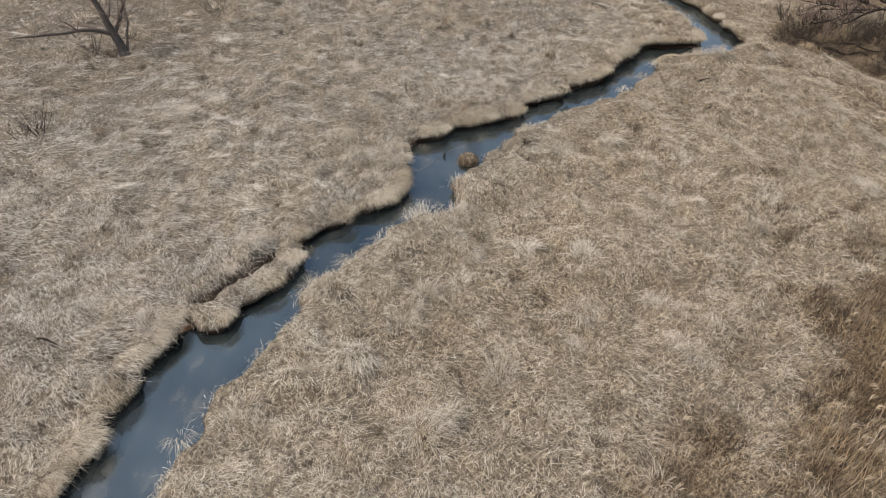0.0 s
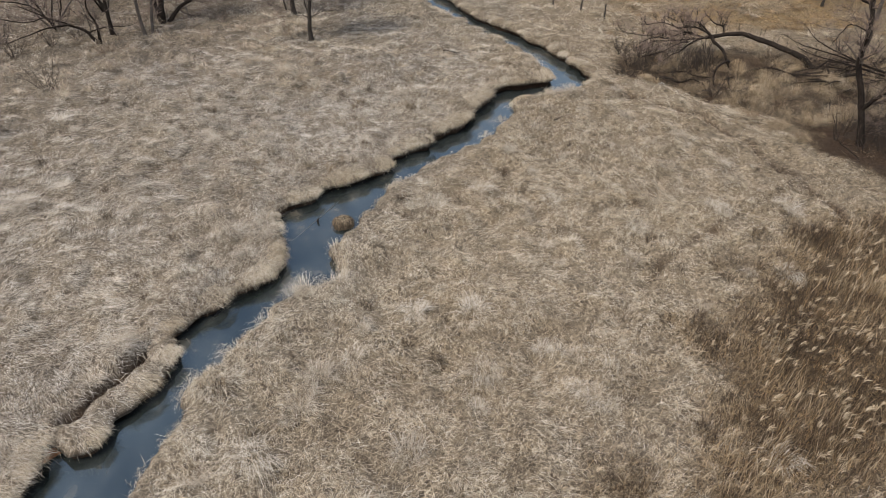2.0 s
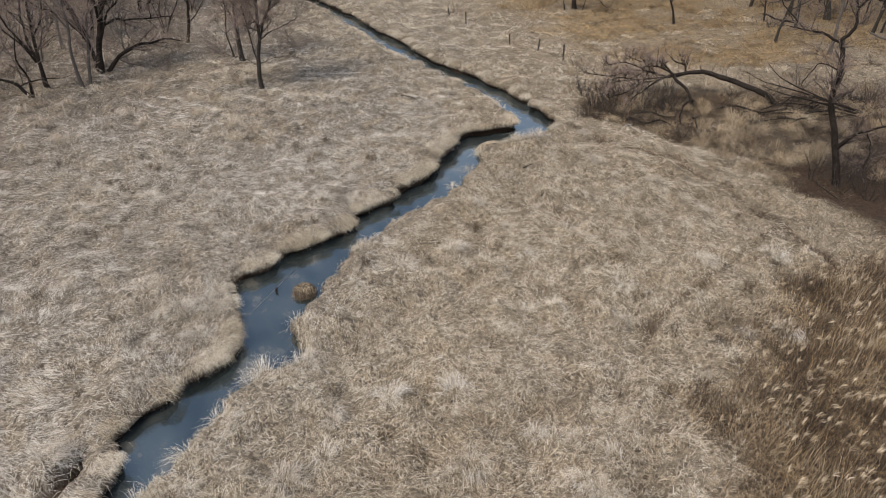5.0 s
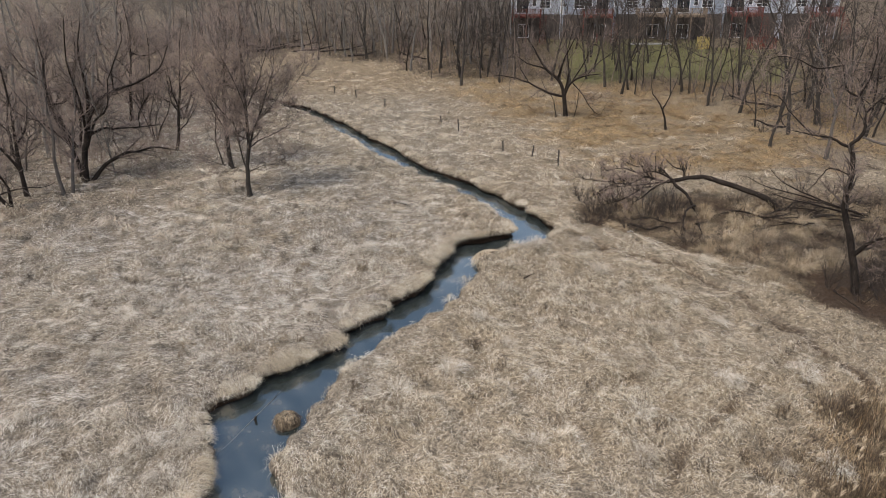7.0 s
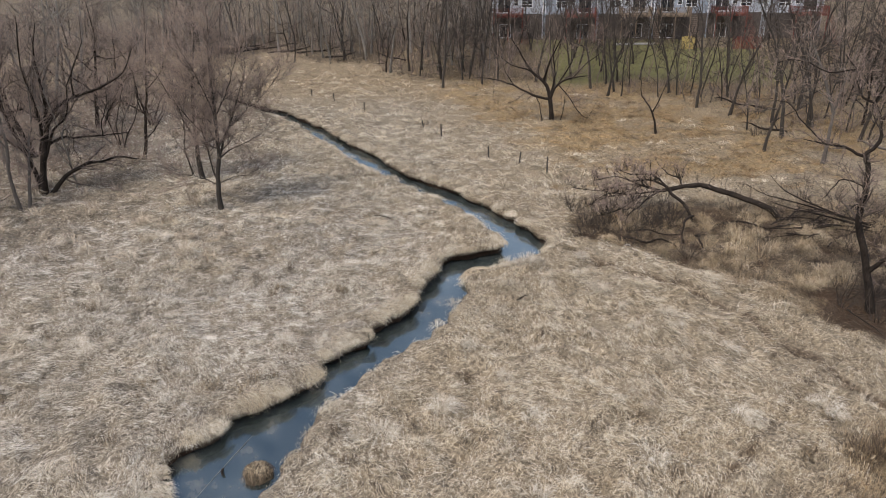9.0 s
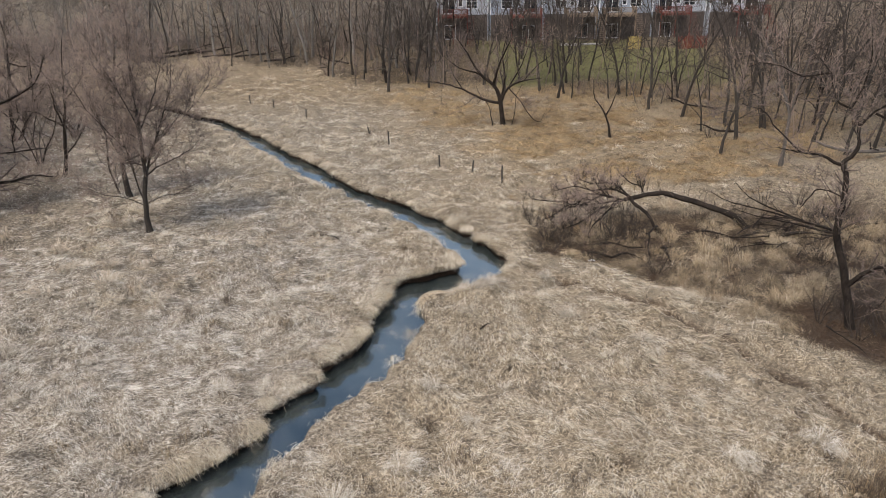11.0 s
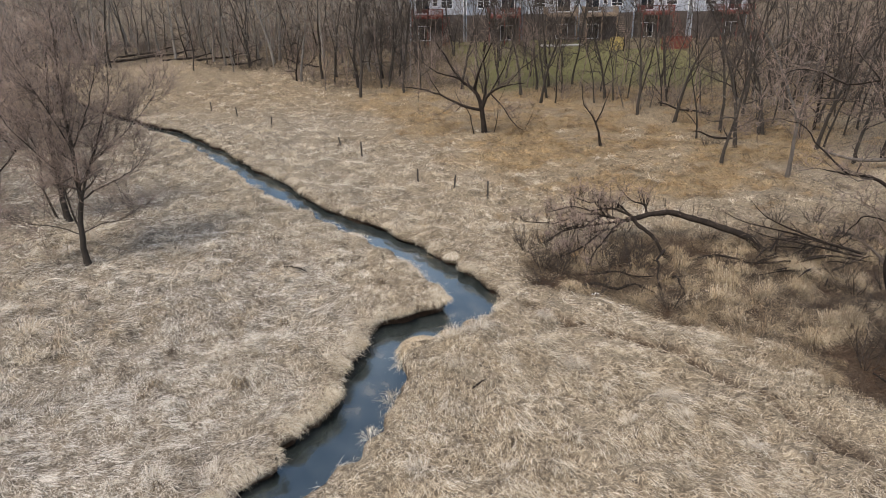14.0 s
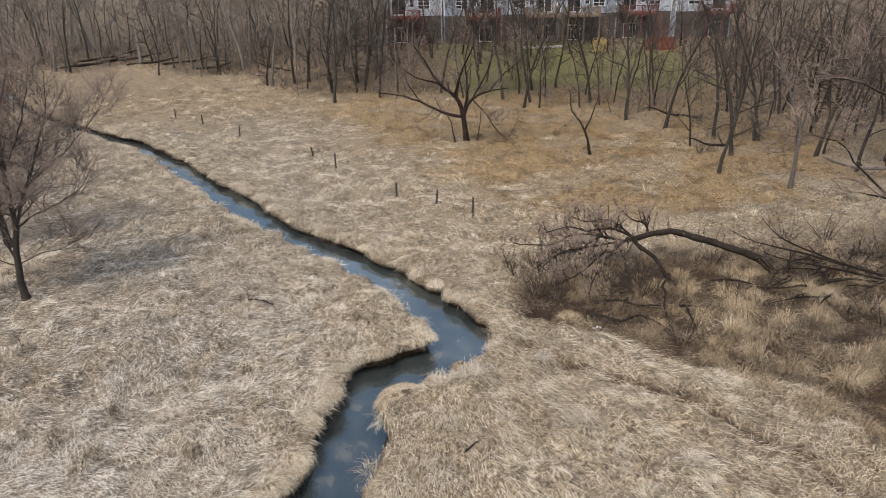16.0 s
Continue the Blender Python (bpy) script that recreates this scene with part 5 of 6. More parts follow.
plant(pole_kinds, wood_spots(28, 86, 42, 97, -14, 60, 1.0, in_wood) + wood_spots(40, 92, 66, 84, -16, 44, 1.0, lambda x, y, s, r: 1.0 if s > 78 - 0.8 * max(r - 8, 0) else 0.0) + wood_spots(80, 87, 80, 124, -64, -4, 1.0, in_wood) + wood_spots(16, 88, 30, 100, -66, -15, 1.2, left_thicket), 89)
plant(shrub_kinds, wood_spots(90, 80, 45, 97, -20, 60, 1.2, in_wood) + wood_spots(55, 81, 80, 124, -68, -6, 1.0, in_wood) + wood_spots(45, 82, 28, 90, -66, -15, 1.2, left_thicket)
      + [(4 + s * VIEW[0] + r * VIEW[1], 17.8 + s * VIEW[1] - r * VIEW[0]) for s, r in [(103 + (k * 37 % 11) * 0.2, -20 + k * 1.9) for k in range(0, 36, 2)]], 83)


def thicket_tree(seed, height, stems, radius):
    """A low, many-stemmed, densely twigged tree of the thicket."""
    rng = random.Random(seed)
    tree = tagged(new("thicket_tree"), "many-stemmed bare thicket tree with a haze of reddish-grey twigs", "tree", "trees of the thicket")
    tubes = [Tubes(), Tubes()]
    for k in range(stems):
        a = 2 * math.pi * (k + rng.random()) / stems
        way = Vector((math.cos(a) * 0.55, math.sin(a) * 0.55, 1))
        q = wander(rng, Vector((math.cos(a) * 0.2, math.sin(a) * 0.2, -0.25)), way, height * rng.uniform(0.75, 1.1), 9, 0.27, 0.03)
        qr = taper(radius * rng.uniform(0.55, 1.1), 0.014, 10)
        t = Tubes()
        t.add(q, qr, 6)
        link_mesh("stem", t.v, t.f, BARK if k % 3 else BARK_GREY, tree)
        sprout(rng, tubes, q, qr, 2, 1.7, height * 0.24, 0.07, 0.15)
    tagged(link_mesh("spray", tubes[1].v, tubes[1].f, SPRAY, tree), kind="stuff")
    tagged(link_mesh("crown", tubes[0].v, tubes[0].f, TWIG, tree, "haze of fine reddish twigs"), kind="stuff")
    return tree


THIN[0] = 0.013
thicket_kinds = [thicket_tree(k, h, n, r) for k, h, n, r in ((170, 10, 4, 0.12), (171, 8, 5, 0.10), (172, 11, 3, 0.15), (173, 7, 5, 0.08))]
plant(thicket_kinds, [p for p in [(-5.5, 76), (-3.0, 84), (-7.5, 93), (-15, 69), (-16.5, 79), (-12, 91), (-18, 64), (-21, 72), (-22, 84), (-17, 97), (-8, 103), (-27, 70), (-28, 86), (-33, 78), (-13, 110), (-24, 105)]
                      if edge(np.array([p[0]]), np.array([p[1]]))[0] > 1.5], 99)
THIN[0] = 0.016


def undergrowth(name, n, seed, s0, s1, r0, r1, chance, tall, thick, mat, label, rise=0.6, reach=1.0):
    """Thin bare stems and twigs past counting, in tufts, as one mesh."""
    rng = np.random.default_rng(seed)
    s, r = s0 + (s1 - s0) * rng.random(n), r0 + (r1 - r0) * rng.random(n)
    x, y = 4 + s * VIEW[0] + r * VIEW[1], 17.8 + s * VIEW[1] - r * VIEW[0]
    keep = (rng.random(n) < chance(x, y)) & (edge(x, y) > 1.0)
    p = np.column_stack([x, y, ground_z(x, y) - 0.05])[keep]
    k = np.repeat(np.arange(len(p)), 14)
    m = len(k)
    size = tall * (0.5 + 0.8 * rng.random(len(p)))[k]
    foot = p[k] + np.column_stack([rng.normal(0, 0.35, m), rng.normal(0, 0.35, m), np.where(rng.random(m) < 0.4 / reach ** 0.5 - 0.4 * (reach < 1), 0.0, 1.0) * size * rise * rng.random(m)])
    a, tilt = rng.random(m) * 2 * np.pi, rng.normal(0.55, 0.3, m) / (0.4 + 0.6 * reach)
    way = np.column_stack([np.cos(a) * np.sin(tilt), np.sin(a) * np.sin(tilt), np.cos(tilt)])
    ln = size * reach * (0.35 + 0.5 * rng.random(m))
    r = thick * (0.6 + 0.8 * rng.random(m))
    u = np.column_stack([-np.sin(a), np.cos(a), np.zeros(m)])
    v = np.cross(way, u)
    ring = [foot + (u * math.cos(w) + v * math.sin(w)) * r[:, None] for w in (0, 2.094, 4.189)]
    co = np.stack(ring + [foot + way * ln[:, None]], 1).reshape(-1, 3)
    base = (np.arange(m) * 4)[:, None]
    tri = np.concatenate([base + np.array(f) for f in ((0, 1, 3), (1, 2, 3), (2, 0, 3))], 1).reshape(-1)
    me = bpy.data.meshes.new(name)
    me.vertices.add(m * 4)
    me.vertices.foreach_set("co", co.ravel())
    me.loops.add(m * 9)
    me.loops.foreach_set("vertex_index", tri.astype(np.int32))
    me.polygons.add(m * 3)
    me.polygons.foreach_set("loop_start", np.arange(m * 3) * 3)
    me.update()
    me.materials.append(mat)
    return tagged(new(name, me), label, "undergrowth", kind="stuff")


def thick_patch(x, y):
    """Undergrowth gathers in patches, with open floor between."""
    return smooth(0.44, 0.60, fbm(x * 0.22, y * 0.22, 77))


undergrowth("undergrowth", 1870, 95, 76, 150, -85, 2, lambda x, y: wood_mask(x, y) * (1 - lawn_mask(x, y)) * thick_patch(x, y), 2.0, 0.014, UNDERWOOD, "brown haze of bare undergrowth on the wood floor")
undergrowth("undergrowth", 1360, 101, 98, 155, -88, 0, lambda x, y: wood_mask(x, y) * (1 - lawn_mask(x, y)) * thick_patch(x, y), 6.5, 0.026, TWIG_GREY, "tall haze of bare saplings deep in the wood", 1.2, 0.4)
undergrowth("undergrowth", 646, 102, 80, 125, -66, 4, lambda x, y: wood_mask(x, y) * (1 - lawn_mask(x, y)) * thick_patch(x, y), 2.4, 0.014, SPRAY, "dark brush along the wood floor")
undergrowth("undergrowth", 240, 104, 71, 86, -6, 44, lambda x, y: 0.9 * wood_mask(x, y), 6.0, 0.010, TWIG_GREY, "fine grey twigs of saplings before the lawn", 1.2, 0.35)
undergrowth("undergrowth", 420, 103, 36, 75, 28, 66, lambda x, y: wood_mask(x, y) * (1 - lawn_mask(x, y)) * thick_patch(x, y), 5.0, 0.014, SPRAY, "dark tangle of tall bare saplings", 1.1, 0.4)
undergrowth("undergrowth", 520, 96, 46, 84, 6, 50, lambda x, y: 0.8 * wood_mask(x, y), 1.6, 0.011, UNDERWOOD, "thin brown undergrowth between the trees")
undergrowth("undergrowth", 800, 97, 30, 90, -60, -16, lambda x, y: 1.0 * ((y > 62) & (x < -4.5)), 2.6, 0.013, TWIG, "reddish-brown bare undergrowth of the thicket")
undergrowth("undergrowth", 360, 98, 16, 48, 0, 34, scrub_mask, 0.8, 0.008, SPRAY, "dead brown stalks in low rough ground")


# ---- the fallen tree and its brush ----
def drawn_limb(name, pts, r0, r1, parent, bark, rng, tubes=None, density=0, span=1.0, level=1, lift=0.1):
    pts = [Vector(p) for p in pts]
    fine = []
    for i in range(len(pts) - 1):
        a, b, c, d = pts[max(i - 1, 0)], pts[i], pts[i + 1], pts[min(i + 2, len(pts) - 1)]
        for t in (0, 1 / 3, 2 / 3):
            fine.append(0.5 * (2 * b + (c - a) * t + (2 * a - 5 * b + 4 * c - d) * t * t + (3 * b - a - 3 * c + d) * t ** 3) + Vector((rng.uniform(-1, 1), rng.uniform(-1, 1), rng.uniform(-1, 1))) * 0.02)
    fine.append(pts[-1])
    radii = [v * rng.uniform(0.82, 1.15) for v in taper(r0, r1, len(fine))]
    t = Tubes()
    t.add(fine, radii, 8)
    link_mesh(name, t.v, t.f, bark, parent)
    if tubes:
        sprout(rng, tubes, fine, radii, level, density, span, lift, 0.1)


def brush_crown(tree, tubes):
    tagged(link_mesh("spray", tubes[1].v, tubes[1].f, BARK, tree), kind="stuff")
    tagged(link_mesh("crown", tubes[0].v, tubes[0].f, TWIG, tree, "dense brown twigs"), kind="stuff")


THIN[0] = 0.0085
rng = random.Random(301)
fallen = tagged(new("fallen_tree"), "fallen dark tree with an arched trunk and a brushy crown", "tree")
tubes = [Tubes(), Tubes()]
drawn_limb("trunk", [(33.7, 40.5, -0.35), (33.3, 40.8, 0.22), (32.8, 41.2, 0.55), (32.2, 41.8, 0.80), (31.6, 42.5, 1.05), (31.0, 43.3, 1.18), (30.5, 43.9, 1.34), (29.8, 44.2, 1.34), (29.0, 44.5, 1.22), (28.4, 44.6, 1.15), (28.1, 44.9, 1.0)], 0.20, 0.13, fallen, BARK, rng)
drawn_limb("limb", [(28.4, 44.6, 1.2), (28.3, 43.9, 0.95), (28.6, 43.3, 0.6), (28.45, 42.6, 0.35), (28.6, 42.2, -0.3)], 0.12, 0.07, fallen, BARK, rng)
drawn_limb("limb", [(28.6, 42.3, 0.1), (27.9, 41.6, 0.45), (27.0, 41.1, 0.35), (26.4, 40.3, 0.6), (26.0, 39.9, 0.15), (25.8, 39.4, -0.2)], 0.07, 0.04, fallen, BARK, rng, tubes, 1.5, 0.6, 1, 0.1)
for pts in ([(28.4, 44.6, 1.2), (27.4, 45.0, 1.75), (26.2, 45.5, 1.7), (25.2, 45.6, 2.1), (23.6, 45.7, 2.0)], [(28.1, 44.9, 1.0), (26.6, 45.0, 1.5), (25.2, 44.6, 1.3), (23.8, 44.2, 1.6), (22.2, 43.8, 1.2)],
            [(28.1, 44.9, 1.0), (26.6, 44.0, 1.1), (25.4, 43.4, 0.7), (24.2, 42.4, 0.9), (23.2, 41.6, 0.4)], [(28.4, 44.6, 1.2), (27.8, 45.6, 1.9), (26.8, 46.4, 1.8), (26.0, 47.2, 2.2)],
            [(28.1, 44.9, 1.0), (26.4, 45.6, 0.8), (24.6, 45.4, 0.9), (22.6, 45.2, 0.5)], [(29.2, 44.4, 1.25), (29.3, 44.8, 1.7), (28.8, 45.3, 1.9), (28.5, 45.9, 2.4)], [(28.1, 44.9, 1.0), (26.4, 46.2, 1.3), (24.6, 46.4, 1.0), (22.6, 46.8, 1.4)],
            [(26.6, 44.4, 1.0), (25.2, 43.4, 1.3), (23.6, 43.0, 0.9), (22.0, 42.6, 0.9)]):
    drawn_limb("limb", pts, 0.065, 0.016, fallen, BARK, rng, tubes, 5.6, 1.05, 2, 0.36)
for k in range(11):
    u = k / 10
    p = (32.3 - 3.6 * u, 41.7 + 2.9 * u, 0.78 + 0.5 * math.sin(u * 2.4))
    drawn_limb("limb", [p, (p[0] + rng.uniform(-0.3, 0.3), p[1] + rng.uniform(-0.1, 0.4), p[2] + rng.uniform(0.3, 0.5)), (p[0] + rng.uniform(-0.5, 0.5), p[1] + rng.uniform(0, 0.5), p[2] + rng.uniform(0.8, 1.4))], 0.018, 0.007, fallen, BARK, rng, tubes, 2.5, 0.5, 0, 0.2)
brush_crown(fallen, tubes)

rng = random.Random(302)
pile = tagged(new("brush_pile"), "heap of dead fallen branches at the foot of a crooked tree", "brush")
tubes = [Tubes(), Tubes()]
for pts in ([(36.9, 37.0, 0.15), (35.6, 37.8, 0.6), (34.4, 38.9, 1.1), (33.0, 40.0, 1.9), (32.2, 40.6, 2.9)], [(36.6, 36.9, 0.1), (35.2, 37.6, 0.5), (33.8, 38.2, 0.9), (32.2, 39.0, 1.3), (30.9, 39.4, 1.9)], [(36.8, 37.6, 0.15), (35.6, 38.6, 0.5), (34.0, 40.0, 1.0), (33.0, 41.2, 1.2), (31.8, 42.0, 1.9)]):
    drawn_limb("branch", pts, 0.075, 0.010, pile, BARK, rng, tubes, 2.4, 1.0, 1, 0.15)
for k in range(46):
    x, y = rng.uniform(33.0, 38.5), rng.uniform(36.8, 40.4)
    a = rng.uniform(-0.5, 0.7) + (math.pi if rng.random() < 0.5 else 0)
    z = ground_at(x, y)
    ln = rng.uniform(1.5, 3.2)
    drawn_limb("branch", [(x, y, z + rng.uniform(0.0, 0.5)), (x + math.cos(a) * ln * 0.5, y + math.sin(a) * ln * 0.5, z + rng.uniform(0.2, 0.6)), (x + math.cos(a) * ln, y + math.sin(a) * ln, z + rng.uniform(0.1, 0.8))],
               rng.uniform(0.03, 0.09), 0.015, pile, BARK, rng, tubes, 2.2, 0.8, 1, 0.02)
brush_crown(pile, tubes)

rng = random.Random(303)
log = tagged(new("fallen_log"), "long bare fallen log lying in ochre grass", "log")
tubes = [Tubes(), Tubes()]
drawn_limb("trunk", [(57, 44.6, 0.5), (54, 46.2, 0.55), (51.8, 47.2, 0.45), (50.2, 48.2, 0.7), (49.2, 49.4, 1.2)], 0.2, 0.06, log, BARK_GREY, rng, tubes, 0.8, 1.4, 1, 0.1)
brush_crown(log, tubes)

plant([shrub(k, h, n, "bramble", "dead brown bramble tangle in low rough ground", "brambles round the fallen tree", SPRAY) for k, h, n in ((210, 1.5, 10), (211, 1.1, 9), (212, 1.9, 9))], [(x, y) for x, y, _ in scatter(26, 90, 20, 40, 27, 47, lambda x, y: scrub_mask(x, y) * smooth(36.5, 39.5, y + 0.25 * (x - 26)))] + [(-19.4, 31.2), (-19.9, 31.7), (-20.2, 31.0), (-21.2, 42.4), (24.3, 116.0), (25.2, 115.4), (23.4, 116.6), (46.6, 57.2), (47.4, 57.0)] + [(28.2, 29.0), (29.2, 28.8), (29.5, 30.0), (28.0, 30.6), (29.0, 27.9), (30.2, 29.2), (30.8, 28.2), (31.4, 29.6), (30.0, 31.0), (31.0, 30.6), (29.8, 27.4), (28.6, 31.2), (32.2, 28.6), (30.6, 26.8)] + [(24.6 + 2.9 * math.cos(k * 2.4) * (k / 16) ** 0.5, 45.4 + 2.4 * math.sin(k * 2.4) * (k / 16) ** 0.5) for k in range(16)] + [(27.0 + 5.6 * math.cos(k * 2.4) * (k / 30) ** 0.5, 42.6 + 2.6 * math.sin(k * 2.4) * (k / 30) ** 0.5) for k in range(5)] + [(31.2, 30.8), (32.4, 31.8), (33.0, 30.2), (33.8, 33.0), (31.8, 33.4), (34.6, 31.4), (35.0, 34.6), (33.2, 34.8), (36.2, 33.0), (32.2, 28.9), (34.0, 29.0), (35.6, 30.0)], 91)

plant([shrub(k, h, n, "shrub", "dark dense leafless brush by the stream", "dark brush by the upper stream", SPRAY) for k, h, n in ((220, 2.4, 13), (221, 1.8, 12))],
      [(-2.6, 98.4), (-4.4, 99.4), (-6.0, 97.0), (-3.6, 95.2), (-7.6, 99.6), (-5.2, 92.4), (-9.0, 95.6), (22.8, 117.8), (25.0, 118.6), (26.6, 117.2), (-15.4, 49.2), (-19.5, 57.5), (-17.2, 59.0), (-15.6, 60.2), (-21.0, 60.5)], 105)


def broken_branch(pts, r, seed):
    """A dark crooked branch, torn off and half sunk in the rough grass."""
    rng = random.Random(seed)
    ob = tagged(new("broken_branch"), "dark crooked broken branch lying in rough grass", "branch", "broken branches round the fallen tree")
    tubes = [Tubes(), Tubes()]
    drawn_limb("stem", [(x, y, ground_at(x, y) + up) for x, y, up in pts], r, r * 0.4, ob, BARK, rng, tubes, 1.6, 0.7, 1, 0.05)
    brush_crown(ob, tubes)
    return ob


broken_branch([(22.6, 41.6, 0.0), (23.2, 40.9, 0.35), (23.9, 40.2, 0.25), (24.6, 39.8, 0.5), (25.3, 39.0, 0.1)], 0.08, 601)
broken_branch([(24.0, 42.4, 0.05), (24.9, 41.5, 0.4), (25.6, 41.0, 0.2), (26.3, 40.3, 0.3)], 0.07, 602)
broken_branch([(26.8, 40.4, -0.05), (26.9, 39.6, 0.45), (26.4, 38.9, 0.55), (26.2, 38.2, 0.1)], 0.08, 603)
broken_branch([(29.4, 41.4, 0.0), (30.2, 40.7, 0.4), (31.2, 40.2, 0.3), (31.9, 39.4, 0.1)], 0.09, 604)
broken_branch([(27.8, 30.2, 0.1), (27.0, 29.2, 0.5), (27.1, 28.2, 0.2), (26.6, 27.4, 0.25)], 0.035, 605)
broken_branch([(33.6, 38.6, 0.0), (34.6, 37.8, 0.5), (35.9, 37.4, 0.4), (37.2, 36.6, 0.1)], 0.10, 606)


def dead_log(x, y, a, ln, r, seed):
    rng = random.Random(seed)
    ob = tagged(new("dead_log"), "dark dead log lying on the wood floor", "log", "dead logs at the wood's edge")
    z, tubes = ground_at(x, y) + 0.12, [Tubes(), Tubes()]
    drawn_limb("trunk", [(x + ln * t * math.cos(a), y + ln * t * math.sin(a), z + up) for t, up in ((0, -0.1), (0.3, 0.15), (0.6, 0.3), (0.85, 0.8), (1.0, 0.9))], r, 0.04, ob, BARK, rng, tubes, 0.9, 1.6, 1, 0.1)
    brush_crown(ob, tubes)
    return ob


for k, (x, y, a, ln, r) in enumerate([(5.5, 136, -0.1, 9, 0.24), (11, 138, -0.5, 9, 0.22), (14, 134, -0.4, 8, 0.22), (18.5, 131, -0.5, 8, 0.18), (8, 140, 0.1, 9, 0.2), (22, 124, -0.9, 6, 0.18), (29.5, 112.5, 0.9, 5, 0.13), (31, 110, 2.4, 5, 0.12), (50.2, 57.4, 2.9, 4, 0.12), (56, 66, 2.5, 5, 0.14)]):
    dead_log(x, y, a, ln, r, 500 + k)

# ---- old fence posts across the meadow ----
def fence_post(x, y, h, lean, seed):
    bm = bmesh.new()
    g = bmesh.ops.create_cone(bm, cap_ends=True, segments=9, radius1=0.066, radius2=0.056, depth=h + 0.3, matrix=Matrix.Translation((0, 0, h / 2 - 0.15)))
    rng = random.Random(seed)
    for v in g["verts"]:
        v.co.x += rng.uniform(-0.008, 0.008)
        v.co.z += rng.uniform(-0.03, 0.03) if v.co.z > 0 else 0
    bmesh.ops.bevel(bm, geom=[e for e in bm.edges if all(v.co.z > h / 2 for v in e.verts)], offset=0.012, segments=1, affect="EDGES")
    ob = part("fence_post", bm, POST)
    ob.matrix_world = pose(x, y, ground_at(x, y), lean, lean * 0.6, seed * 40)
    return tagged(ob, "weathered grey wooden fence post in dry grass", "post", "old fence posts")


for k, (x, y, h, lean) in enumerate([(24.6, 53.7, 1.25, 1), (24.0, 57.1, 0.9, 8), (22.75, 60.2, 1.0, -6), (21.4, 67.7, 1.15, 2), (21.2, 72.2, 0.8, 9), (18.0, 82.7, 1.0, -3), (16.0, 88.5, 0.9, 4), (14.3, 93.2, 0.9, -5)]):
    fence_post(x, y, h, lean, k + 1)


def stick(x, y, ln, a, r, seed):
    rng = random.Random(seed)
    ob = tagged(new("stick"), "dead stick lying on the flattened grass", "stick", "sticks on the grass")
    z = ground_at(x, y) + 0.12
    drawn_limb("stem", [(x, y, z), (x + math.cos(a) * ln * 0.5, y + math.sin(a) * ln * 0.5, z + 0.08), (x + math.cos(a) * ln, y + math.sin(a) * ln, z - 0.02)], r, r * 0.4, ob, BARK, rng)
    return ob


for k, (x, y, ln, a, r) in enumerate([(10.6, 49.6, 1.4, -0.9, 0.05), (13.7, 35.6, 1.0, 0.3, 0.035), (24.2, 38.4, 1.0, 1.6, 0.04), (-12.9, 16.6, 0.9, -0.4, 0.04)]):
    stick(x, y, ln, a, r, 400 + k)


def earth_clod(x, y, r):
    """A dark lump of dug earth on the pale grass."""
    bm = bmesh.new()
    g = bmesh.ops.create_icosphere(bm, subdivisions=3, radius=1.0)
    for v in g["verts"]:
        n = noise.noise(v.co * 1.7 + Vector((x, y, 0))) + 0.6 * noise.noise(v.co * 4.0 + Vector((y, x, 0)))
        v.co = v.co * r * (1 + 0.4 * n)
        v.co.z *= 0.75
    ob = part("earth_clod", bm, SOD)
    ob.location = (x, y, ground_at(x, y) + 0.45 * r)
    return tagged(ob, "dark lump of dug earth on pale grass", "clod")


earth_clod(-11.1, 35.2, 0.20)


def bleached_stick(x, y):
    rng = random.Random(407)
    ob = tagged(new("bleached_stick"), "small white bleached bent stick in rough grass", "stick")
    z = ground_at(x, y) + 0.16
    drawn_limb("stem", [(x, y, z), (x + 0.16, y - 0.10, z + 0.07), (x + 0.36, y - 0.12, z + 0.02)], 0.035, 0.02, ob, TRIM, rng)
    return ob


bleached_stick(22.4, 40.2)


def sunken_pole():
    """A pale branch half sunk in the stream, with one dark stub above the water."""
    rng = random.Random(405)
    ob = tagged(new("sunken_branch"), "long pale branch half sunk in the stream", "branch")
    drawn_limb("stem", [(-1.1, 27.9, WATER_Z - 0.02), (-0.4, 28.8, WATER_Z + 0.004), (0.3, 29.7, WATER_Z + 0.006), (1.0, 30.6, WATER_Z + 0.003), (1.6, 31.4, WATER_Z - 0.02)], 0.018, 0.014, ob, PALE_WOOD, rng)
    drawn_limb("stub", [(0.12, 29.2, WATER_Z - 0.02), (0.14, 29.24, WATER_Z + 0.12), (0.2, 29.22, WATER_Z + 0.2)], 0.05, 0.04, ob, BARK, rng)
    return ob


sunken_pole()


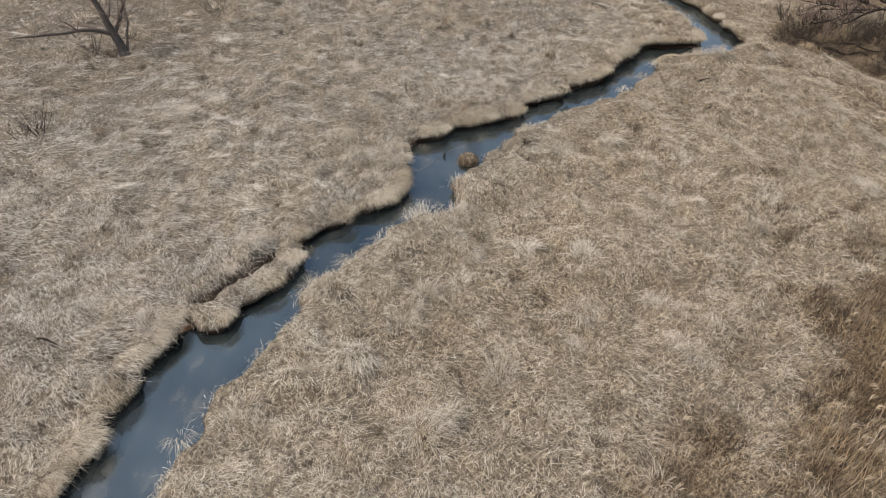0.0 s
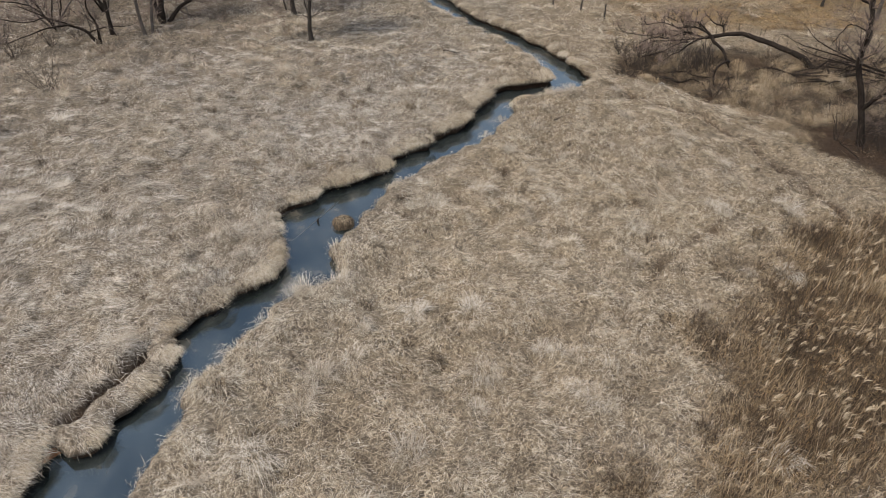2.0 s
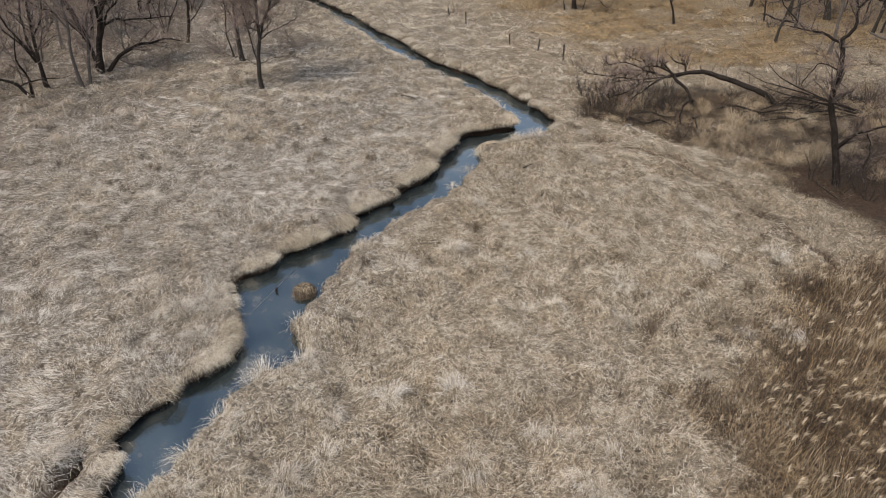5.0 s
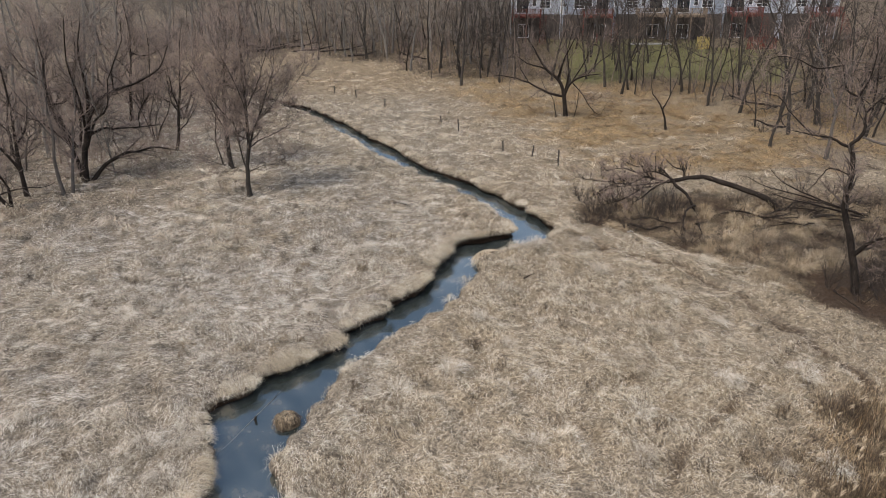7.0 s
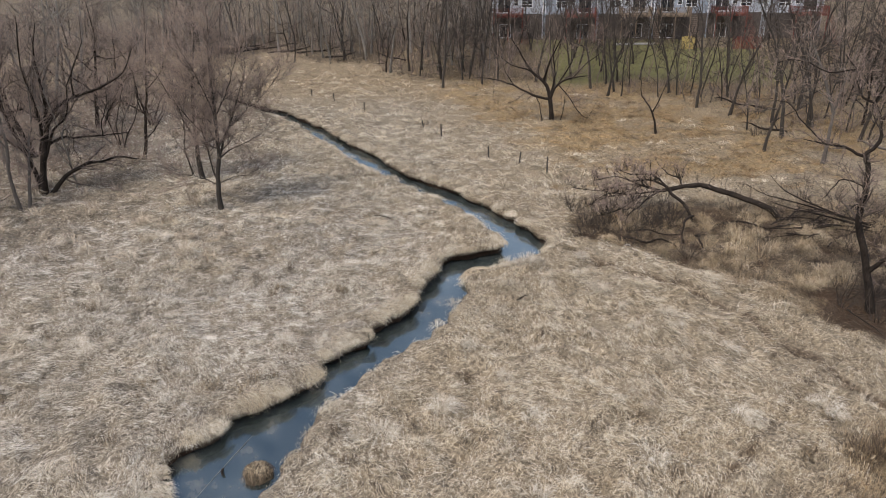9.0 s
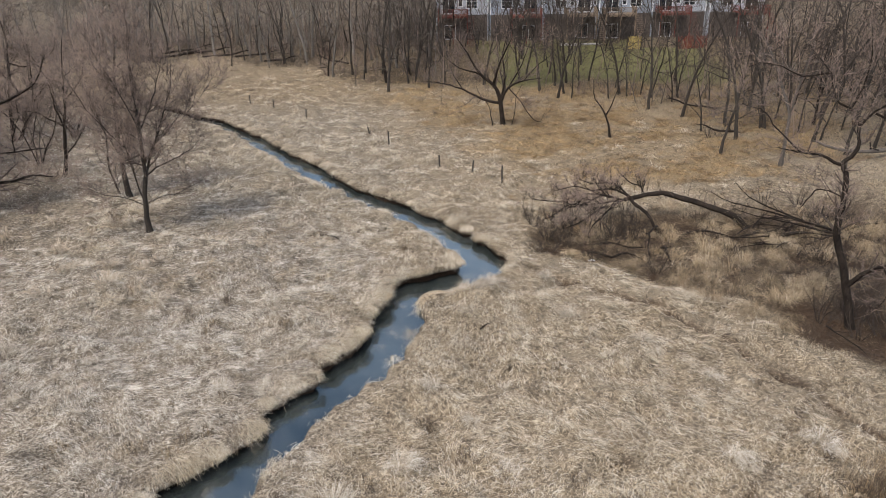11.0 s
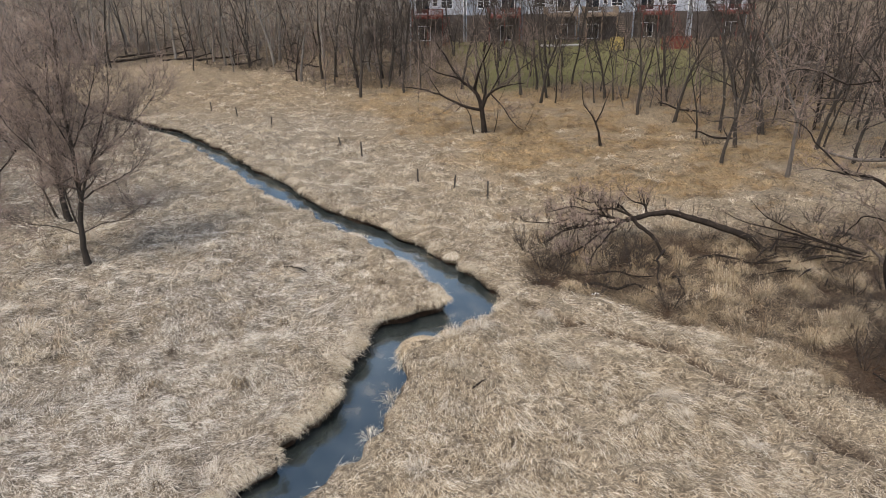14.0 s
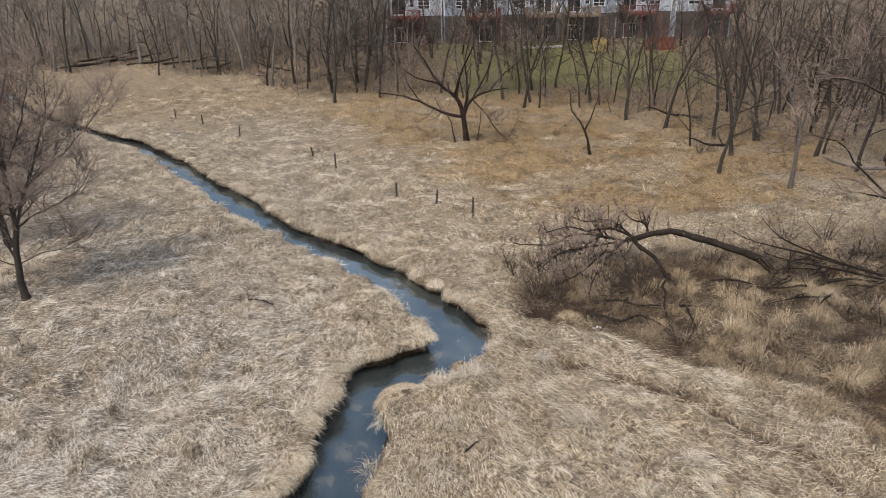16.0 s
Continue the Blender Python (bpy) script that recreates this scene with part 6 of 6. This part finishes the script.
# ---- the row of houses beyond the lawn ----
def wall_bm(w, h, t, gap_shade):
    """A wall with openings through it, x along it, its face at y = 0."""
    xs = sorted({0, w, *[v for o in gap_shade for v in (o[0], o[2])]})
    zs = sorted({0, h, *[v for o in gap_shade for v in (o[1], o[3])]})
    bm = bmesh.new()
    v = {(x, z): bm.verts.new((x, t, z)) for x in xs for z in zs}
    for x0, x1 in zip(xs, xs[1:]):
        for z0, z1 in zip(zs, zs[1:]):
            if not any(o[0] <= x0 and x1 <= o[2] and o[1] <= z0 and z1 <= o[3] for o in gap_shade):
                bm.faces.new((v[x0, z0], v[x0, z1], v[x1, z1], v[x1, z0]))
    for q in [q for q in bm.verts if not q.link_faces]:
        bm.verts.remove(q)
    g = bmesh.ops.extrude_face_region(bm, geom=list(bm.faces))
    bmesh.ops.translate(bm, vec=(0, -t, 0), verts=[q for q in g["geom"] if isinstance(q, bmesh.types.BMVert)])
    bmesh.ops.recalc_face_normals(bm, faces=list(bm.faces))
    return bm


def window(house, x0, z0, x1, z1, cols, rows, name="window"):
    ob = new(name)
    ob.parent = house
    bm = bmesh.new()
    f = 0.08
    for b in ((x0, z0, x1, z0 + f), (x0, z1 - f, x1, z1), (x0, z0 + f, x0 + f, z1 - f), (x1 - f, z0 + f, x1, z1 - f)):
        add_box(bm, b[0], -0.03, b[1], b[2], 0.1, b[3])
    for k in range(1, cols):
        x = x0 + (x1 - x0) * k / cols
        add_box(bm, x - 0.03, 0.0, z0 + f, x + 0.03, 0.09, z1 - f)
    for k in range(1, rows):
        z = z0 + (z1 - z0) * k / rows
        add_box(bm, x0 + f, 0.01, z - 0.02, x1 - f, 0.08, z + 0.02)
    part("frame", bm, TRIM, ob)
    part("pane", box(x0 + f, 0.05, z0 + f, x1 - f, 0.062, z1 - f), PANE, ob)
    return ob


def deck(house, x0, x1, depth, z, wood, name="deck"):
    ob = new(name)
    ob.parent = house
    bm = bmesh.new()
    for k in range(int(depth / 0.15)):
        add_box(bm, x0, -0.05 - k * 0.15 - 0.14, z - 0.04, x1, -0.05 - k * 0.15, z)
    add_box(bm, x0, -depth - 0.05, z - 0.3, x1, -depth, z - 0.04)
    tagged(part("decking", bm, wood, ob), kind="stuff")
    for x in (x0 + 0.1, (x0 + x1) / 2, x1 - 0.1):
        part("post", box(x - 0.08, -depth - 0.1, -0.6, x + 0.08, -depth + 0.06, z + 1.0, 0.01), wood, ob)
    bm = bmesh.new()
    add_box(bm, x0, -depth - 0.08, z + 0.92, x1, -depth + 0.03, z + 0.98)
    n = int((x1 - x0) / 0.14)
    for k in range(n):
        x = x0 + (k + 0.5) * (x1 - x0) / n
        add_box(bm, x - 0.025, -depth - 0.04, z, x + 0.025, -depth, z + 0.92)
    for x in (x0, x1):
        add_box(bm, x - 0.03, -depth, z + 0.92, x + 0.03, -0.05, z + 0.98)
        for k in range(14):
            y = -depth + (k + 0.5) * depth / 14
            add_box(bm, x - 0.02, y - 0.025, z, x + 0.02, y + 0.025, z + 0.92)
    part("railing", bm, wood, ob)
    for k in range(15):
        part("step", box(x1 + 0.06, -depth + 0.9 - k * 0.27, z - 0.26 * (k + 1), x1 + 0.95, -depth + 1.18 - k * 0.27, z - 0.26 * (k + 1) + 0.05), wood, ob)
    return ob


def townhouse(siding, wood, mirror, label):
    house = tagged(new("townhouse"), label, "house", "row of townhouses")
    w, h = 8.0, 9.4
    flip = (lambda a, b: (w - b, w - a)) if mirror else (lambda a, b: (a, b))
    plan = [(0.9, 4.1, 2.9, 6.2, 2, 1), (4.6, 4.8, 6.3, 6.3, 2, 3), (3.4, 5.1, 4.1, 6.2, 1, 2), (1.2, 7.4, 2.6, 8.8, 2, 3), (5.0, 7.4, 6.6, 8.8, 2, 3), (1.2, 0.3, 3.0, 2.4, 2, 1)]
    plan = [(*flip(a, c), z0, z1, n, m) for a, z0, c, z1, n, m in plan]
    part("wall", wall_bm(w, h, 0.25, [(a, z0, c, z1) for a, c, z0, z1, n, m in plan]), siding, house, "front wall with lapped siding")
    for x in (0.0, w - 0.14):
        part("corner_board", box(x, -0.03, 3.95, x + 0.14, -0.003, h), TRIM, house)
    part("foundation", wall_bm(w - 0.3, 3.9, 0.02, [(a - 0.15, z0, c - 0.15, z1) for a, c, z0, z1, n, m in plan if z1 < 2.7]), LOWER, house, "dull brown lower storey").location = (0.15, -0.026, 0)
    part("wall", box(0, 0.25, 0, 0.25, 10, h), siding, house)
    part("wall", box(w - 0.25, 0.25, 0, w, 10, h), siding, house)
    part("wall", box(0.25, 9.75, 0, w - 0.25, 10, h), siding, house)
    bm = bmesh.new()
    v = [bm.verts.new(p) for p in ((-0.1, -0.5, h), (w + 0.1, -0.5, h), (w + 0.1, 10.5, h), (-0.1, 10.5, h), (-0.1, 5, h + 2.9), (w + 0.1, 5, h + 2.9))]
    for f in ((0, 1, 5, 4), (2, 3, 4, 5), (1, 2, 5), (3, 0, 4), (3, 2, 1, 0)):
        bm.faces.new([v[i] for i in f])
    part("roof", bm, SHINGLE, house)
    for a, c, z0, z1, n, m in plan:
        window(house, a, z0, c, z1, n, m, "door" if z1 - z0 > 1.9 else "window")
    deck(house, *flip(0.4, 4.9), 3.6, 4.0, wood)
    return house


def row_pose(s, r):
    x, y = 4 + s * VIEW[0] + r * VIEW[1], 17.8 + s * VIEW[1] - r * VIEW[0]
    return pose(x, y, ground_at(x, y) - 0.15, 0, 0, math.degrees(math.atan2(-VIEW[0], VIEW[1])))


for k, (r, back, siding, wood, mirror, label) in enumerate([
        (-5, 1, SIDING, DECK_RED, False, "white-sided townhouse with a red-stained raised deck"), (3.2, 0, SIDING_GREY, DECK_RED, True, "grey-sided townhouse with a red-stained raised deck"),
        (11.4, 0.8, SIDING, DECK_TAN, True, "white-sided townhouse with a weathered raised deck"), (19.6, 0, SIDING_GREY, DECK_TAN, False, "pale grey townhouse with a weathered raised deck"),
        (27.8, 1, SIDING, DECK_RED, False, "white-sided townhouse with a red-stained raised deck"), (36.0, 0, SIDING, DECK_RED, True, "white-sided townhouse with a red-stained raised deck")]):
    townhouse(siding, wood, mirror, label).matrix_basis = row_pose(107 + back, r)

patio = part("patio", box(0, -1.3, -0.2, 6, 0, 0.22, 0.02), CONCRETE)
patio.matrix_basis = row_pose(103, 13.5)
tagged(patio, "pale concrete patio slab at the lawn's upper edge", "patio")


def picket_fence(s, r0, r1, h, mat, label):
    ob = tagged(new("picket_fence"), label, "fence")
    ob.matrix_basis = row_pose(s, r0)
    w = r1 - r0
    rng = random.Random(int(r0 * 10))
    for z in (0.35, h - 0.45):
        part("rail", box(0, 0.02, z, w, 0.07, z + 0.1), mat, ob)
    n = int(w / 0.17)
    bm = box(0, -0.02, -0.1, 0.13, 0.015, h, 0.008)
    me = bpy.data.meshes.new("picket")
    bm.to_mesh(me)
    bm.free()
    me.materials.append(mat)
    for k in range(n):
        p = new("picket", me)
        p.parent = ob
        p.location = (k * w / n, 0, rng.uniform(-0.05, 0.05))


picket_fence(98.5, 22.5, 24.4, 1.9, FENCE_YELLOW, "short new yellow wooden picket fence panel")
picket_fence(99.2, 24.5, 29.4, 1.6, FENCE_WOOD, "weathered grey-brown wooden picket fence")
picket_fence(98.6, 29.5, 33.6, 1.9, DECK_RED, "red-brown stained wooden fence")
